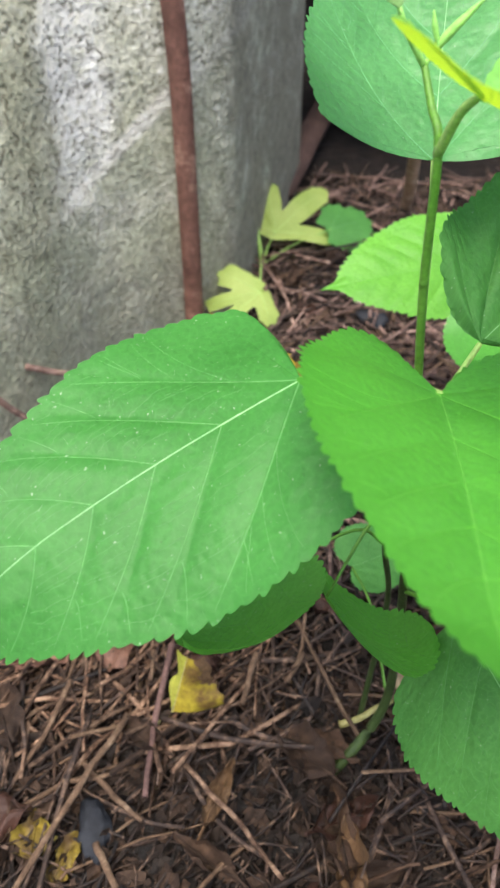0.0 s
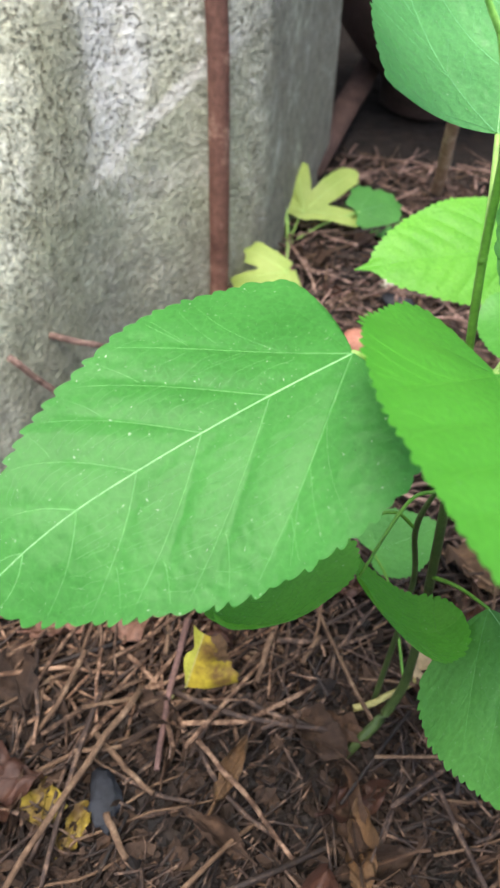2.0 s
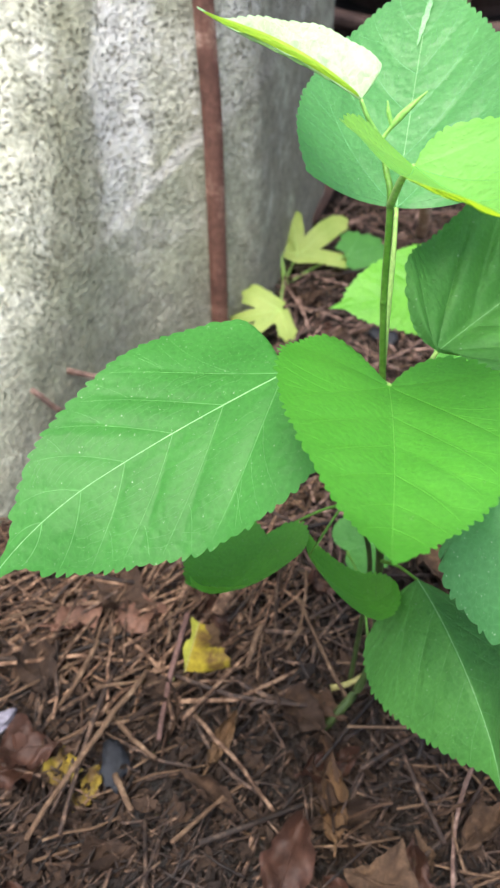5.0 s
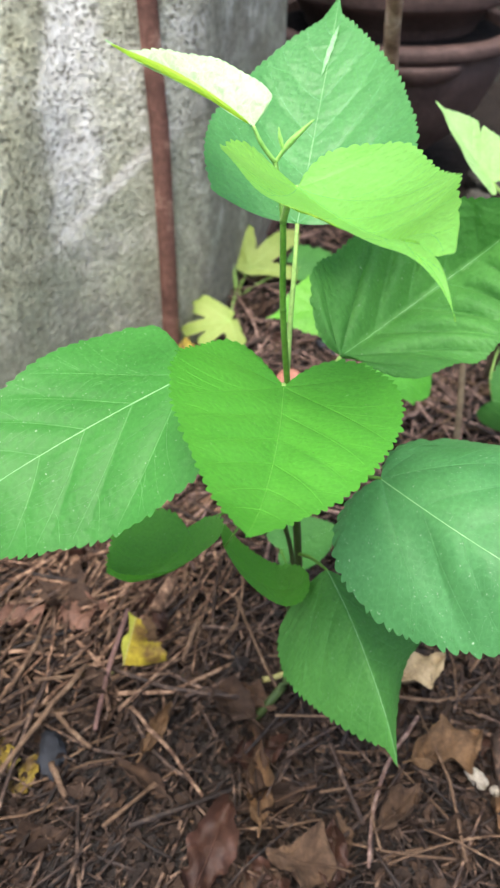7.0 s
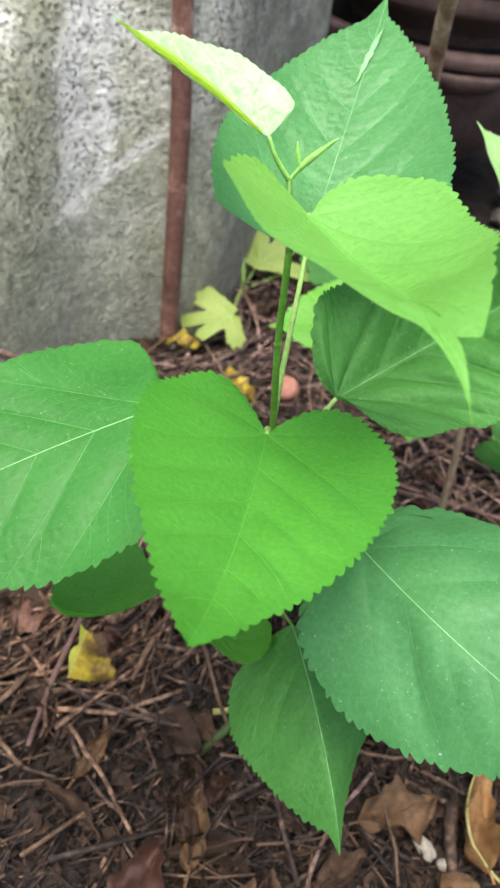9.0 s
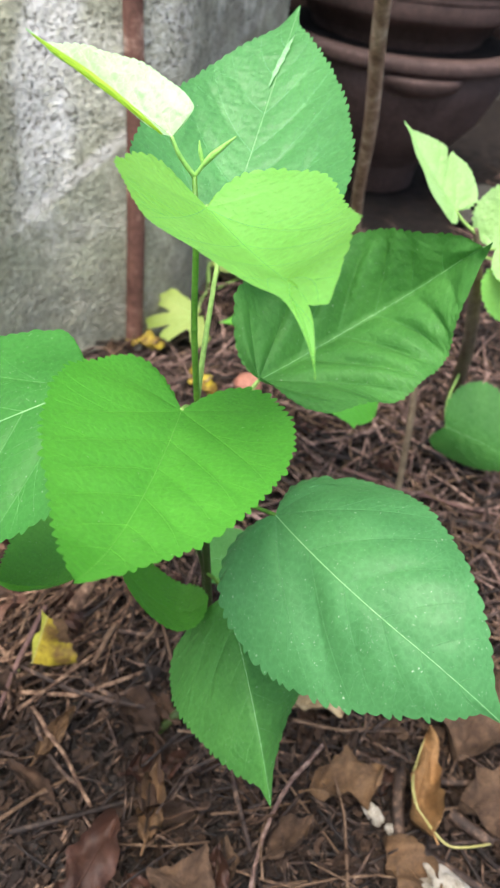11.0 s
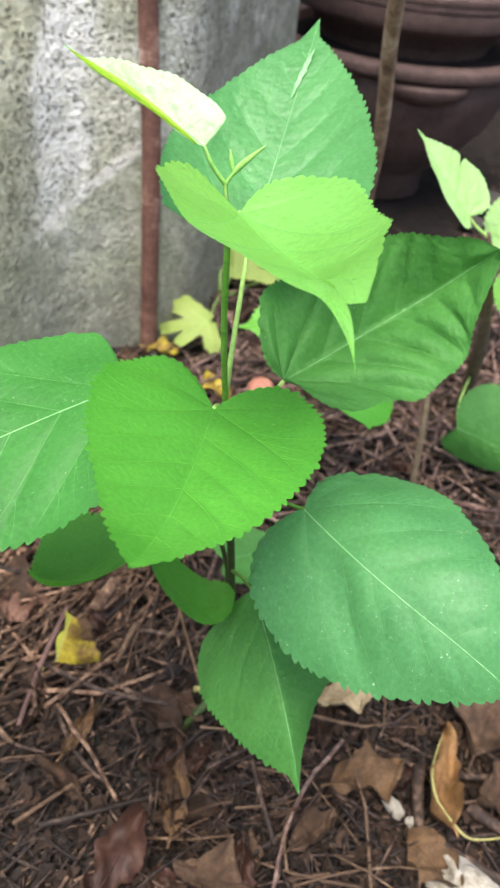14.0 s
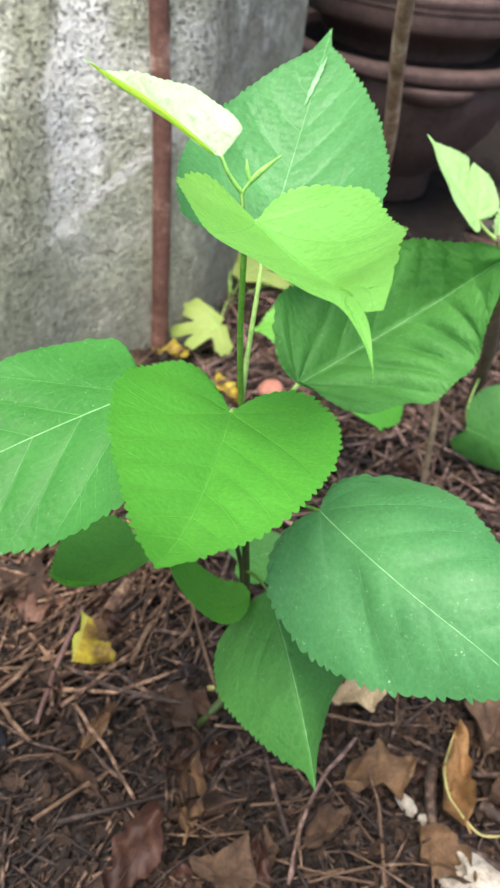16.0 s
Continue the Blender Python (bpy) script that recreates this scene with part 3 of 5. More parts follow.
    mx = np.linspace(0, 0.985, 40)
    ribbon(mx, blade.rib(mx) + 1e-9, mx * 0, (0.0006 if mat is MATURE else 0.00045) * scale, 0.00025 * scale)
    mesh_object("midrib", vv, ff, vein_mat, body, "pale midrib", uu)
    vv, uu, ff = [], [], []
    for sgn in (1, -1):
        for idx, sv in enumerate(ribs):
            bow = rng.uniform(-0.012, 0.012)
            vein(sv, bow, 0.0, 0.00055 if idx == 0 else 0.00042, 0.00013, sgn, 26, 0.02)
            if idx < 4:
                for start, drift in ((rng.uniform(0.62, 0.76), -0.035),):
                    vein(sv + bow * start, drift * rng.uniform(0.7, 1.2), start, 0.0002, 0.0001, sgn, 9)
        for start, drift in ((rng.uniform(0.30, 0.38), -0.13), (rng.uniform(0.5, 0.58), -0.09), (rng.uniform(0.68, 0.76), -0.05)):
            vein(ribs[0], drift * rng.uniform(0.9, 1.1), start, 0.00017, 0.00008, sgn, 12)
    mesh_object("vein_net", vv, ff, net_mat, body, "fine pale side veins", uu)
    vv, uu, ff = [], [], []
    for sgn in (1, -1):
        if mat in (FRESH, YOUNG, COOL):
            continue
        # ladder of short cross veins between neighbouring side veins
        for s0, s1 in zip(ribs[:4], ribs[1:5]):
            for q in np.arange(0.2, 0.93, 0.085):
                lo, hi = rng.uniform(0.0, 0.3), rng.uniform(0.65, 1.0)
                f = np.linspace(lo, hi, 7)
                rr = np.clip(q + rng.uniform(-0.04, 0.04) + rng.uniform(-0.02, 0.07) * f + 0.03 * np.sin(math.pi * f) + rng.normal(0, 0.006, 7), 0.1, 0.97)
                ss = s0 + (s1 - s0) * f
                gx, gy = blade.grid(ss, rr, sgn)
                ribbon(gx, gy, blade.lift(ss, rr, seed, sgn), 0.00013 * scale, 0.0001 * scale)
    if vv:
        mesh_object("vein_mesh", vv, ff, CROSS_VEINS[mat.name], body, "faint ladder of cross veins", uu)
    if rim:
        rs = np.linspace(0.12, 0.97, 60)
        rows = [blade.at(*blade.grid(rs, np.full(60, q), rim), h * np.sin(np.linspace(0, math.pi, 60)) ** 0.5) for q, h in ((1.01, 0.0), (1.015, 0.03), (0.95, 0.05), (0.90, 0.04))]
        mesh_object("curled_margin", np.concatenate(rows), [(k * 60 + i, k * 60 + i + 1, k * 60 + i + 61, k * 60 + i + 60) for k in range(3) for i in range(59)], RIM, body, "yellow-green rolled leaf edge", np.concatenate([np.stack([rs * 0.1, rs * 0 + 0.01 * k], 1) for k in range(4)]))
    if stalk is not None:
        pts = spline([*stalk, tuple(blade.base)], 5)
        tube("petiole", pts, [stalk_r * 1.15, stalk_r, stalk_r * 0.8], stalk_mat or STEM_PALE, body, "slender pale green stalk")
    return body


# ---------------------------------------------------------------- ground, wall
def ground_height(x, y):
    v = Vector((x * 7.0, y * 7.0, 0.3))
    h = 0.012 * noise.noise(v) + 0.006 * noise.noise(v * 3.1) + 0.0045 * noise.noise(v * 9.0)
    far = max(0.0, math.hypot(x - 0.2, y - 0.7) - 1.5)
    return h * math.exp(-far) - 0.004


def spaced(lo, hi, step, reach, grow=1.5):
    mid = list(np.arange(lo, hi + step * 0.5, step))
    left, right, d = [], [], step
    while (hi + sum(right[-1:] and [right[-1] - hi] or [0])) < reach and d < reach:
        d *= grow
        right.append((right[-1] if right else hi) + d)
        left.append((left[-1] if left else lo) - d)
    return left[::-1] + mid + right


def make_ground():
    xs, ys = spaced(-0.5, 1.0, 0.009, 60.0), spaced(0.0, 1.9, 0.009, 60.0)
    verts = [(x, y, ground_height(x, y)) for y in ys for x in xs]
    w = len(xs)
    faces = [(j * w + i, j * w + i + 1, (j + 1) * w + i + 1, (j + 1) * w + i) for j in range(len(ys) - 1) for i in range(w - 1)]
    g = mesh_object("ground", verts, faces, SOIL)
    return tagged(g, "dark damp soil under twigs and dead leaves", "ground", kind="structure")


make_ground()


def prism(name, outline, z0, z1, mat, bevel=0.01, parent=None, label=""):
    bm = bmesh.new()
    low = [bm.verts.new((x, y, z0)) for x, y in outline]
    face = bm.faces.new(low)
    up = bmesh.ops.extrude_face_region(bm, geom=[face])
    bmesh.ops.translate(bm, vec=(0, 0, z1 - z0), verts=[v for v in up["geom"] if isinstance(v, bmesh.types.BMVert)])
    bmesh.ops.recalc_face_normals(bm, faces=bm.faces)
    upright = [e for e in bm.edges if abs((e.verts[0].co - e.verts[1].co).z) > 0.5 * (z1 - z0)]
    bmesh.ops.bevel(bm, geom=upright, offset=bevel, segments=12, affect="EDGES", profile=0.5)
    return part(name, bm, mat, parent, label, smooth=False)


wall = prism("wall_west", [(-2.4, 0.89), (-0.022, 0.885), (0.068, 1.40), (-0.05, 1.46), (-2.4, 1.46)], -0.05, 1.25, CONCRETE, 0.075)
tagged(wall, "grey weathered exposed-aggregate concrete wall with lime streaks and algae", "wall", kind="structure")
# closing wall; the shadow behind the pots is put into its dark colour
back_wall = prism("wall_north", [(-2.4, 2.35), (3.0, 2.35), (3.0, 2.5), (-2.4, 2.5)], -0.05, 1.25, STONE_SHADE, 0.01)
tagged(back_wall, "plain wall behind the pots, its shade put into dark grey", "wall", kind="structure")


def footing_reach(x):
    """How far the foot of the wall stands out at x."""
    return float(np.mean(np.interp(x + np.array((-0.014, -0.007, 0.0, 0.007, 0.014)), (-0.30, -0.235, -0.19, -0.155, -0.10, -0.075), (0.46, 0.41, 0.27, 0.10, 0.025, 0.0))))


def make_footing():
    """The part of the wall that comes forward beside the pipe, battered towards its foot."""
    xs = np.concatenate([np.linspace(-2.4, -0.34, 36), np.linspace(-0.33, -0.07, 90)])
    zs = np.concatenate([np.linspace(-0.04, 0.6, 90), np.linspace(0.63, 1.25, 14)])
    verts, w = [], len(zs)
    for x in xs:
        for z in zs:
            lean = 1 - z / 0.5
            lean = 0.5 * (lean + 0.06 + math.sqrt((lean - 0.06) ** 2 + 0.01))
            out = footing_reach(float(x)) * lean
            rough = 0.005 * noise.noise(Vector((x * 30, z * 22, 1.7))) + 0.003 * noise.noise(Vector((x * 80, z * 70, 4.1)))
            verts.append((x, 0.889 - out + rough * min(1.0, out * 20), z))
    faces = [(i * w + j, i * w + j + 1, (i + 1) * w + j + 1, (i + 1) * w + j)[::-1] for i in range(len(xs) - 1) for j in range(w - 1)]
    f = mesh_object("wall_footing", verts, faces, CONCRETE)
    return tagged(f, "grey mossy concrete foot of the wall leaning forward", "footing", kind="structure")


make_footing()


# ---------------------------------------------------------------- pipe, stake, pots
def make_pipe():
    p = thing("pipe", "rust-brown upright pipe with flaking paint against concrete wall", "pipe")
    pts = [(-0.0597 - 0.04 * max(0.0, z - 0.3) + 0.0008 * math.sin(z * 9), 0.8755 + 0.0008 * math.sin(z * 13 + 1), z) for z in np.linspace(-0.04, 1.2, 50)]
    tube("pipe_body", pts, [0.0112, 0.0112], RUST, p, sides=20)
    return p


make_pipe()


def make_stake():
    s = thing("garden_stake", "thin weathered brown cane stake leaning over the soil", "stake")
    a, b = np.array((0.224, 1.258, -0.03)), np.array((0.1935, 0.869, 0.4))
    d = (b - a) / 0.43
    pts = [a + d * (0.66 * k / 30) + np.array((0.002 * math.sin(k * 0.5), 0, 0.001 * math.cos(k * 0.7))) for k in range(31)]
    tube("cane", pts, [0.0088, 0.0086, 0.0081, 0.0083, 0.0077, 0.0078], BAMBOO, s, sides=14)
    return s


make_stake()
POT = (0.235, 1.63)


def make_pots():
    cx, cy = POT
    low = thing("garden_pot", "large dark brown clay pot with a projecting rim", "pot", "stacked clay pots")
    lathe("pot_body", [(0.085, 0.0), (0.092, 0.004), (0.094, 0.05), (0.105, 0.062), (0.15, 0.10), (0.19, 0.15), (0.215, 0.21), (0.224, 0.255), (0.21, 0.262), (0.2, 0.24), (0.14, 0.1), (0.02, 0.08)], CLAY, low, centre=(cx, cy, 0))
    lathe("rim", [(0.214, 0.262), (0.238, 0.263), (0.246, 0.266), (0.2485, 0.271), (0.2485, 0.281), (0.2465, 0.285), (0.242, 0.287), (0.222, 0.288), (0.216, 0.286), (0.212, 0.27)], CLAY, low, centre=(cx, cy, 0))
    for w in (-77, 43, 163):
        a = radians(w)
        bm = bmesh.new()
        bmesh.ops.create_uvsphere(bm, u_segments=28, v_segments=14, radius=1.0)
        bmesh.ops.scale(bm, vec=(0.05, 0.08, 0.032), verts=bm.verts)
        for v in bm.verts:
            v.co.z = min(v.co.z, 0.006)
        bmesh.ops.transform(bm, matrix=Matrix.Translation((cx + 0.203 * math.cos(a), cy + 0.203 * math.sin(a), 0.254)) @ Matrix.Rotation(a, 4, "Z"), verts=bm.verts)
        part("lug", bm, CLAY, low, "thick clay lug under the rim")
    lathe("soil", [(0.214, 0.272), (0.18, 0.28), (0.13, 0.283)], SOIL, low, "dark soil in the pot", centre=(cx, cy, 0))
    top = thing("garden_pot", "dark brown clay pot with ridged rim nested in another", "pot", "stacked clay pots")
    lathe("pot_body", [(0.1, 0.11), (0.13, 0.18), (0.15, 0.25), (0.168, 0.315), (0.19, 0.325), (0.2, 0.335), (0.185, 0.34), (0.17, 0.3), (0.05, 0.28)], CLAY, top, centre=(cx, cy, 0))
    lathe("rim", [(0.19, 0.334), (0.212, 0.333), (0.2175, 0.336), (0.2195, 0.342), (0.2215, 0.362), (0.2205, 0.3645), (0.2225, 0.367), (0.2235, 0.372), (0.2215, 0.3745), (0.2235, 0.377), (0.2245, 0.384), (0.2225, 0.389), (0.217, 0.392), (0.203, 0.392), (0.192, 0.386), (0.187, 0.345)], CLAY, top, centre=(cx, cy, 0))
    lathe("soil", [(0.188, 0.345), (0.12, 0.35), (0.04, 0.347)], SOIL, top, "dry soil in the pot", centre=(cx, cy, 0))


make_pots()


# ---------------------------------------------------------------- the mulberry sapling
def make_sapling():
    s = thing("mulberry_sapling", "young green mulberry sapling with toothed heart-shaped leaves", "sapling")
    foot = spline([(0.098, 0.322, -0.012), (0.115, 0.333, 0.008), (0.132, 0.345, 0.033), (0.1395, 0.347, 0.07), (0.139, 0.344, 0.12), (0.1335, 0.335, 0.20), (0.1275, 0.3265, 0.275)], 6)
    tube("stem_foot", foot, [0.0036, 0.0038, 0.0035, 0.0031, 0.0029, 0.0027, 0.0025], STEM_DARK, s, "brownish green curved foot of the stem", 12)
    stem = spline([(0.1275, 0.3265, 0.273), (0.1245, 0.3245, 0.30), (0.1205, 0.322, 0.345), (0.1155, 0.321, 0.40), (0.1134, 0.3215, 0.449), (0.1105, 0.331, 0.460), (0.1075, 0.340, 0.4705)], 6)
    tube("stem", stem, [0.0024, 0.0021, 0.0018, 0.0017, 0.0016, 0.0014, 0.0012], STEM, s, "smooth green upright stem", 12)
    for z in (0.303, 0.346, 0.398):
        k = int(np.argmin(np.abs(stem[:, 2] - z)))
        tube("node", [stem[k] - (0, 0, 0.002), stem[k], stem[k] + (0, 0, 0.002)], [0.0016, 0.0019, 0.0016], STEM, s, sides=10)
    shoot = spline([(0.127, 0.37, -0.01), (0.129, 0.366, 0.058), (0.130, 0.356, 0.165), (0.1215, 0.346, 0.225), (0.126, 0.341, 0.262)], 6)
    tube("side_shoot", shoot, [0.0021, 0.0020, 0.0018, 0.0017, 0.0013], STEM_DARK, s, "thin dark green side shoot", 10)
    leaf(s, Blade((0.0715, 0.2822, 0.3820), 210.5, -20.4, -1.528, 0.1683, 0.1093, 0.0686, -0.0808, 0.1233, -0.0298, 0.0779, -0.7604, -0.488, -0.008, 0.2451, 0.010, mid=-0.032), MATURE, VEIN, "large mid-green toothed leaf with pale veins", 38, 1,
         [(0.1205, 0.323, 0.325), (0.098, 0.303, 0.358)], tooth=0.017)
    leaf(s, Blade((0.1195, 0.2770, 0.3821), 270.7, 8.128, -7.473, 0.147, 0.0989, 0.0754, 0.2521, 0.2452, 0.0224, -0.0615, -0.1603, 0.469, 0.0201, 1.664, 0.01, blunt=True, mid=0.011), FRESH, VEIN_PALE, "bright green cupped heart-shaped leaf", 44, 2,
         [(0.119, 0.321, 0.342), (0.1185, 0.300, 0.366)], tooth=0.022)
    leaf(s, Blade((0.1203, 0.3040, 0.4726), 297.5, -18.6, -6.46, 0.1398, 0.0868, 1.354, 0.4299, 0.5564, -0.0337, -0.088, 0.4629, -1.901, 0.464, 0.9618, 0.012, drip=True, mid=0.123, full=1.0), YOUNG, VEIN_PALE, "young yellow-green leaf with drooping drip tip", 40, 3,
         [(0.1134, 0.3215, 0.448), (0.1165, 0.312, 0.464)], tooth=0.013)
    upright = leaf(s, Blade((0.1192, 0.3643, 0.4286), 93.6, 23.5, 5.688, 0.174, 0.1055, 0.3804, -0.0889, 1.705, -0.0319, -0.1267, -0.291, -0.4962, 0.0996, -0.4052, 0.008, mid=-0.054), BLUISH_SHEEN, VEIN, "upright blue-green leaf with pointed tip", 44, 4,
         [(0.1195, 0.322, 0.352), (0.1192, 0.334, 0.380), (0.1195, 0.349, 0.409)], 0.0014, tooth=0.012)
    streak = Blade((0.1192, 0.3643, 0.4286), 93.6, 23.5, 5.688, 0.174, 0.1055, 0.3804, -0.0889, 1.705, -0.0319, -0.1267, -0.291, -0.4962, 0.0996, -0.4052, 0.0, mid=-0.054)
    sx = np.linspace(0.60, 0.83, 16)
    wide = 0.013 * np.sin(np.linspace(0.1, 3.0, 16) ** 1.1) * (1 + 0.3 * np.sin(np.arange(16) * 2.1)) + 0.0015
    mid = -0.03 - 0.12 * (sx - 0.60)
    rows = np.concatenate([streak.at(sx, mid - wide, 0.010), streak.at(sx, mid + wide, 0.007)])
    mesh_object("dropping_streak", rows, [(i, i + 1, i + 17, i + 16) for i in range(15)], STREAK, upright, "dried whitish streak on the blade")
    leaf(s, Blade((0.1493, 0.3519, 0.3533), 51.2, -7.479, 15.8, 0.172, 0.1007, 1.578, 0.6027, 0.1824, -0.0967, -0.1913, 0.569, 0.8539, -0.5399, 0.3495, 0.046, mid=0.064), DEEP, VEIN, "deep green leaf with ribbed side veins", 44, 5,
         [(0.1235, 0.324, 0.305), (0.136, 0.340, 0.332)], tooth=0.013)
    leaf(s, Blade((0.1722, 0.2623, 0.3390), 314.6, 16.5, 23.2, 0.1518, 0.1045, -0.7273, 0.0034, -1.333, 0.0027, 0.0013, 0.5431, -0.8645, -0.0483, 0.7287, 0.009, mid=-0.073, hollow=0.035), COOL, VEIN, "broad blue-green leaf with dust specks", 36, 6,
         [(0.125, 0.325, 0.295), (0.15, 0.288, 0.320)], 0.0013, STEM, 0.018, (1, 0.205, 0.12))
    leaf(s, Blade((0.1519, 0.2913, 0.2346), 286.4, 18.3, 20.0, 0.133, 0.0962, -1.371, -0.3008, -1.002, 0.0055, -0.0941, 0.4292, -0.3427, 0.114, 0.2621, 0.008, drop=-1.1, mid=0.007), DEEP, VEIN, "lower deep green leaf hanging tip down", 34, 7,
         [(0.1335, 0.335, 0.20), (0.142, 0.312, 0.222)], 0.0011, STEM)
    leaf(s, Blade((0.0968, 0.3354, 0.4885), 164.2, 24.9, -12.8, 0.0821, 0.0298, -0.2708, 0.8172, -0.3371, -0.0026, -0.0068, 0.0778, 0.3733, 0.1183, 0.1169, 0.015, mid=-0.007), PALE, VEIN_PALE, "pale unfolding young leaf", 26, 8,
         [(0.1075, 0.340, 0.470), (0.101, 0.336, 0.480)], 0.0011, BUD, rim=1)
    leaf(s, Blade((0.0880, 0.2872, 0.2519), 334.0, -56.2, -43.0, 0.0696, 0.0616, 0.9656, 0.1113, 0.0709, -0.0053, 0.0193, -0.0477, 1.482, -1.112, 1.087, 0.003, mid=0.005), MID, VEIN_PALE, "small rounded lower leaf", 26, 9,
         [(0.126, 0.341, 0.260), (0.110, 0.325, 0.266)], 0.0009, STEM, 0.034)
    leaf(s, Blade((0.0613, 0.3074, 0.2444), 255.7, -19.5, 17.8, 0.0903, 0.073, 1.399, 0.1129, 0.7165, -0.0013, -0, 0.246, 0.569, -0.0426, 1.006, 0.005, mid=-0.002), MID, VEIN_PALE, "shaded lower leaf", 28, 10,
         [(0.1215, 0.346, 0.225), (0.103, 0.338, 0.244)], 0.0009, STEM, 0.03)
    # deep green is given to this blade in place of the shade on it
    leaf(s, Blade((0.118, 0.452, 0.078), 25, 4, 4, 0.062, 0.06, 0.3, 0.05, 0.2, 0.0, 0.0, 0.0, 0.2, 0.0, 1.0, 0.005), DEEP, VEIN, "lowest green leaf, shade put into its deep green", 24, 12,
         [(0.1395, 0.347, 0.07), (0.13, 0.41, 0.085)], 0.0009, STEM)
    for pts, r in (([(0.1075, 0.340, 0.470), (0.1115, 0.340, 0.4765), (0.1165, 0.3405, 0.4825), (0.125, 0.3425, 0.4905)], [0.0009, 0.0010, 0.0016, 0.0013, 0.0003]), ([(0.1112, 0.340, 0.4765), (0.1095, 0.3405, 0.4815), (0.1085, 0.3415, 0.4865)], [0.0008, 0.0011, 0.0003])):
        tube("bud", spline(pts, 5), r, BUD, s, "pointed green bud", 8)
    return s


make_sapling()


def make_second_sapling():
    s = thing("mulberry_sapling", "smaller sapling with pale young leaves on woody stem", "sapling")
    stem = spline([(0.382, 0.89, -0.02), (0.36, 0.8, 0.1), (0.335, 0.7, 0.2), (0.31, 0.645, 0.3), (0.295, 0.63, 0.345)], 6)
    tube("stem", stem, [0.0095, 0.0085, 0.007, 0.005, 0.0022], BARK, s, "brown woody stem", 10)
    leaf(s, Blade((0.274, 0.628, 0.359), 163.9, 40.7, -15.7, 0.083, 0.056, 0.235, 0.376, 0.037, 0.005, 0.02, 0.108, -0.112, 0.03, 0.78, 0.012), SOFT, VEIN_PALE, "pale young leaf with a bitten edge", 26, 21,
         [(0.295, 0.63, 0.342), (0.283, 0.629, 0.35)], 0.0014, bite=(-1, 0.6, 0.16))
    leaf(s, Blade((0.318, 0.642, 0.325), 0, 45, 38, 0.085, 0.084, 0.3, 0.15, 0.2, 0.0, 0.0, 0.1, 0.2, 0.0, 1.0, 0.014), SOFT, VEIN_PALE, "bright yellow-green young leaf", 28, 22,
         [(0.297, 0.634, 0.335), (0.30, 0.638, 0.325)], 0.0014)
    leaf(s, Blade((0.330, 0.642, 0.315), 0, -35, 60, 0.09, 0.08, 0.3, 0.15, 0.2, 0.0, 0.0, 0.1, 0.2, 0.0, 1.0, 0.014), YOUNG, VEIN_PALE, "bright green hanging young leaf", 28, 24,
         [(0.297, 0.634, 0.33), (0.308, 0.64, 0.318)], 0.0014)
    leaf(s, Blade((0.345, 0.717, 0.073), 350.5, -8.7, 80, 0.1, 0.092, 0.448, -0.082, -0.862, 0.114, 0.007, -0.242, 0.038, 0, 0.873, 0.009), DEEP, VEIN, "low rounded green leaf", 28, 23,
         [(0.36, 0.8, 0.1), (0.345, 0.75, 0.085)], 0.0014)
    return s


make_second_sapling()


def make_third_sapling():
    s = thing("mulberry_seedling", "thin seedling with bright green leaves near the soil", "seedling")
    stem = spline([(0.303, 0.634, -0.02), (0.29, 0.645, 0.14), (0.275, 0.665, 0.23)], 6)
    tube("stem", stem, [0.004, 0.0035, 0.002], BARK, s, "thin brownish stem", 8)
    leaf(s, Blade((0.218, 0.603, 0.209), 269.4, -29.9, -17.8, 0.079, 0.063, 0.702, -0.044, -0.587, -0.017, 0.004, 0.097, -0.028, -0.144, 1.0, 0.008), FRESH, VEIN_PALE, "bright green leaf pointing down", 28, 31,
         [(0.285, 0.652, 0.17), (0.26, 0.63, 0.19)], 0.0013)
    leaf(s, Blade((0.222, 0.681, 0.22), 201.5, -2.5, -30, 0.144, 0.096, -0.05, 0.077, -0.19, -0.011, -0.037, 0.11, -0.25, -0.17, 1.0, 0.016), SUNNY, VEIN_PALE, "sunlit bright green leaf with dark veins", 32, 32,
         [(0.275, 0.665, 0.228), (0.25, 0.672, 0.228)], 0.0013)
    return s


make_third_sapling()


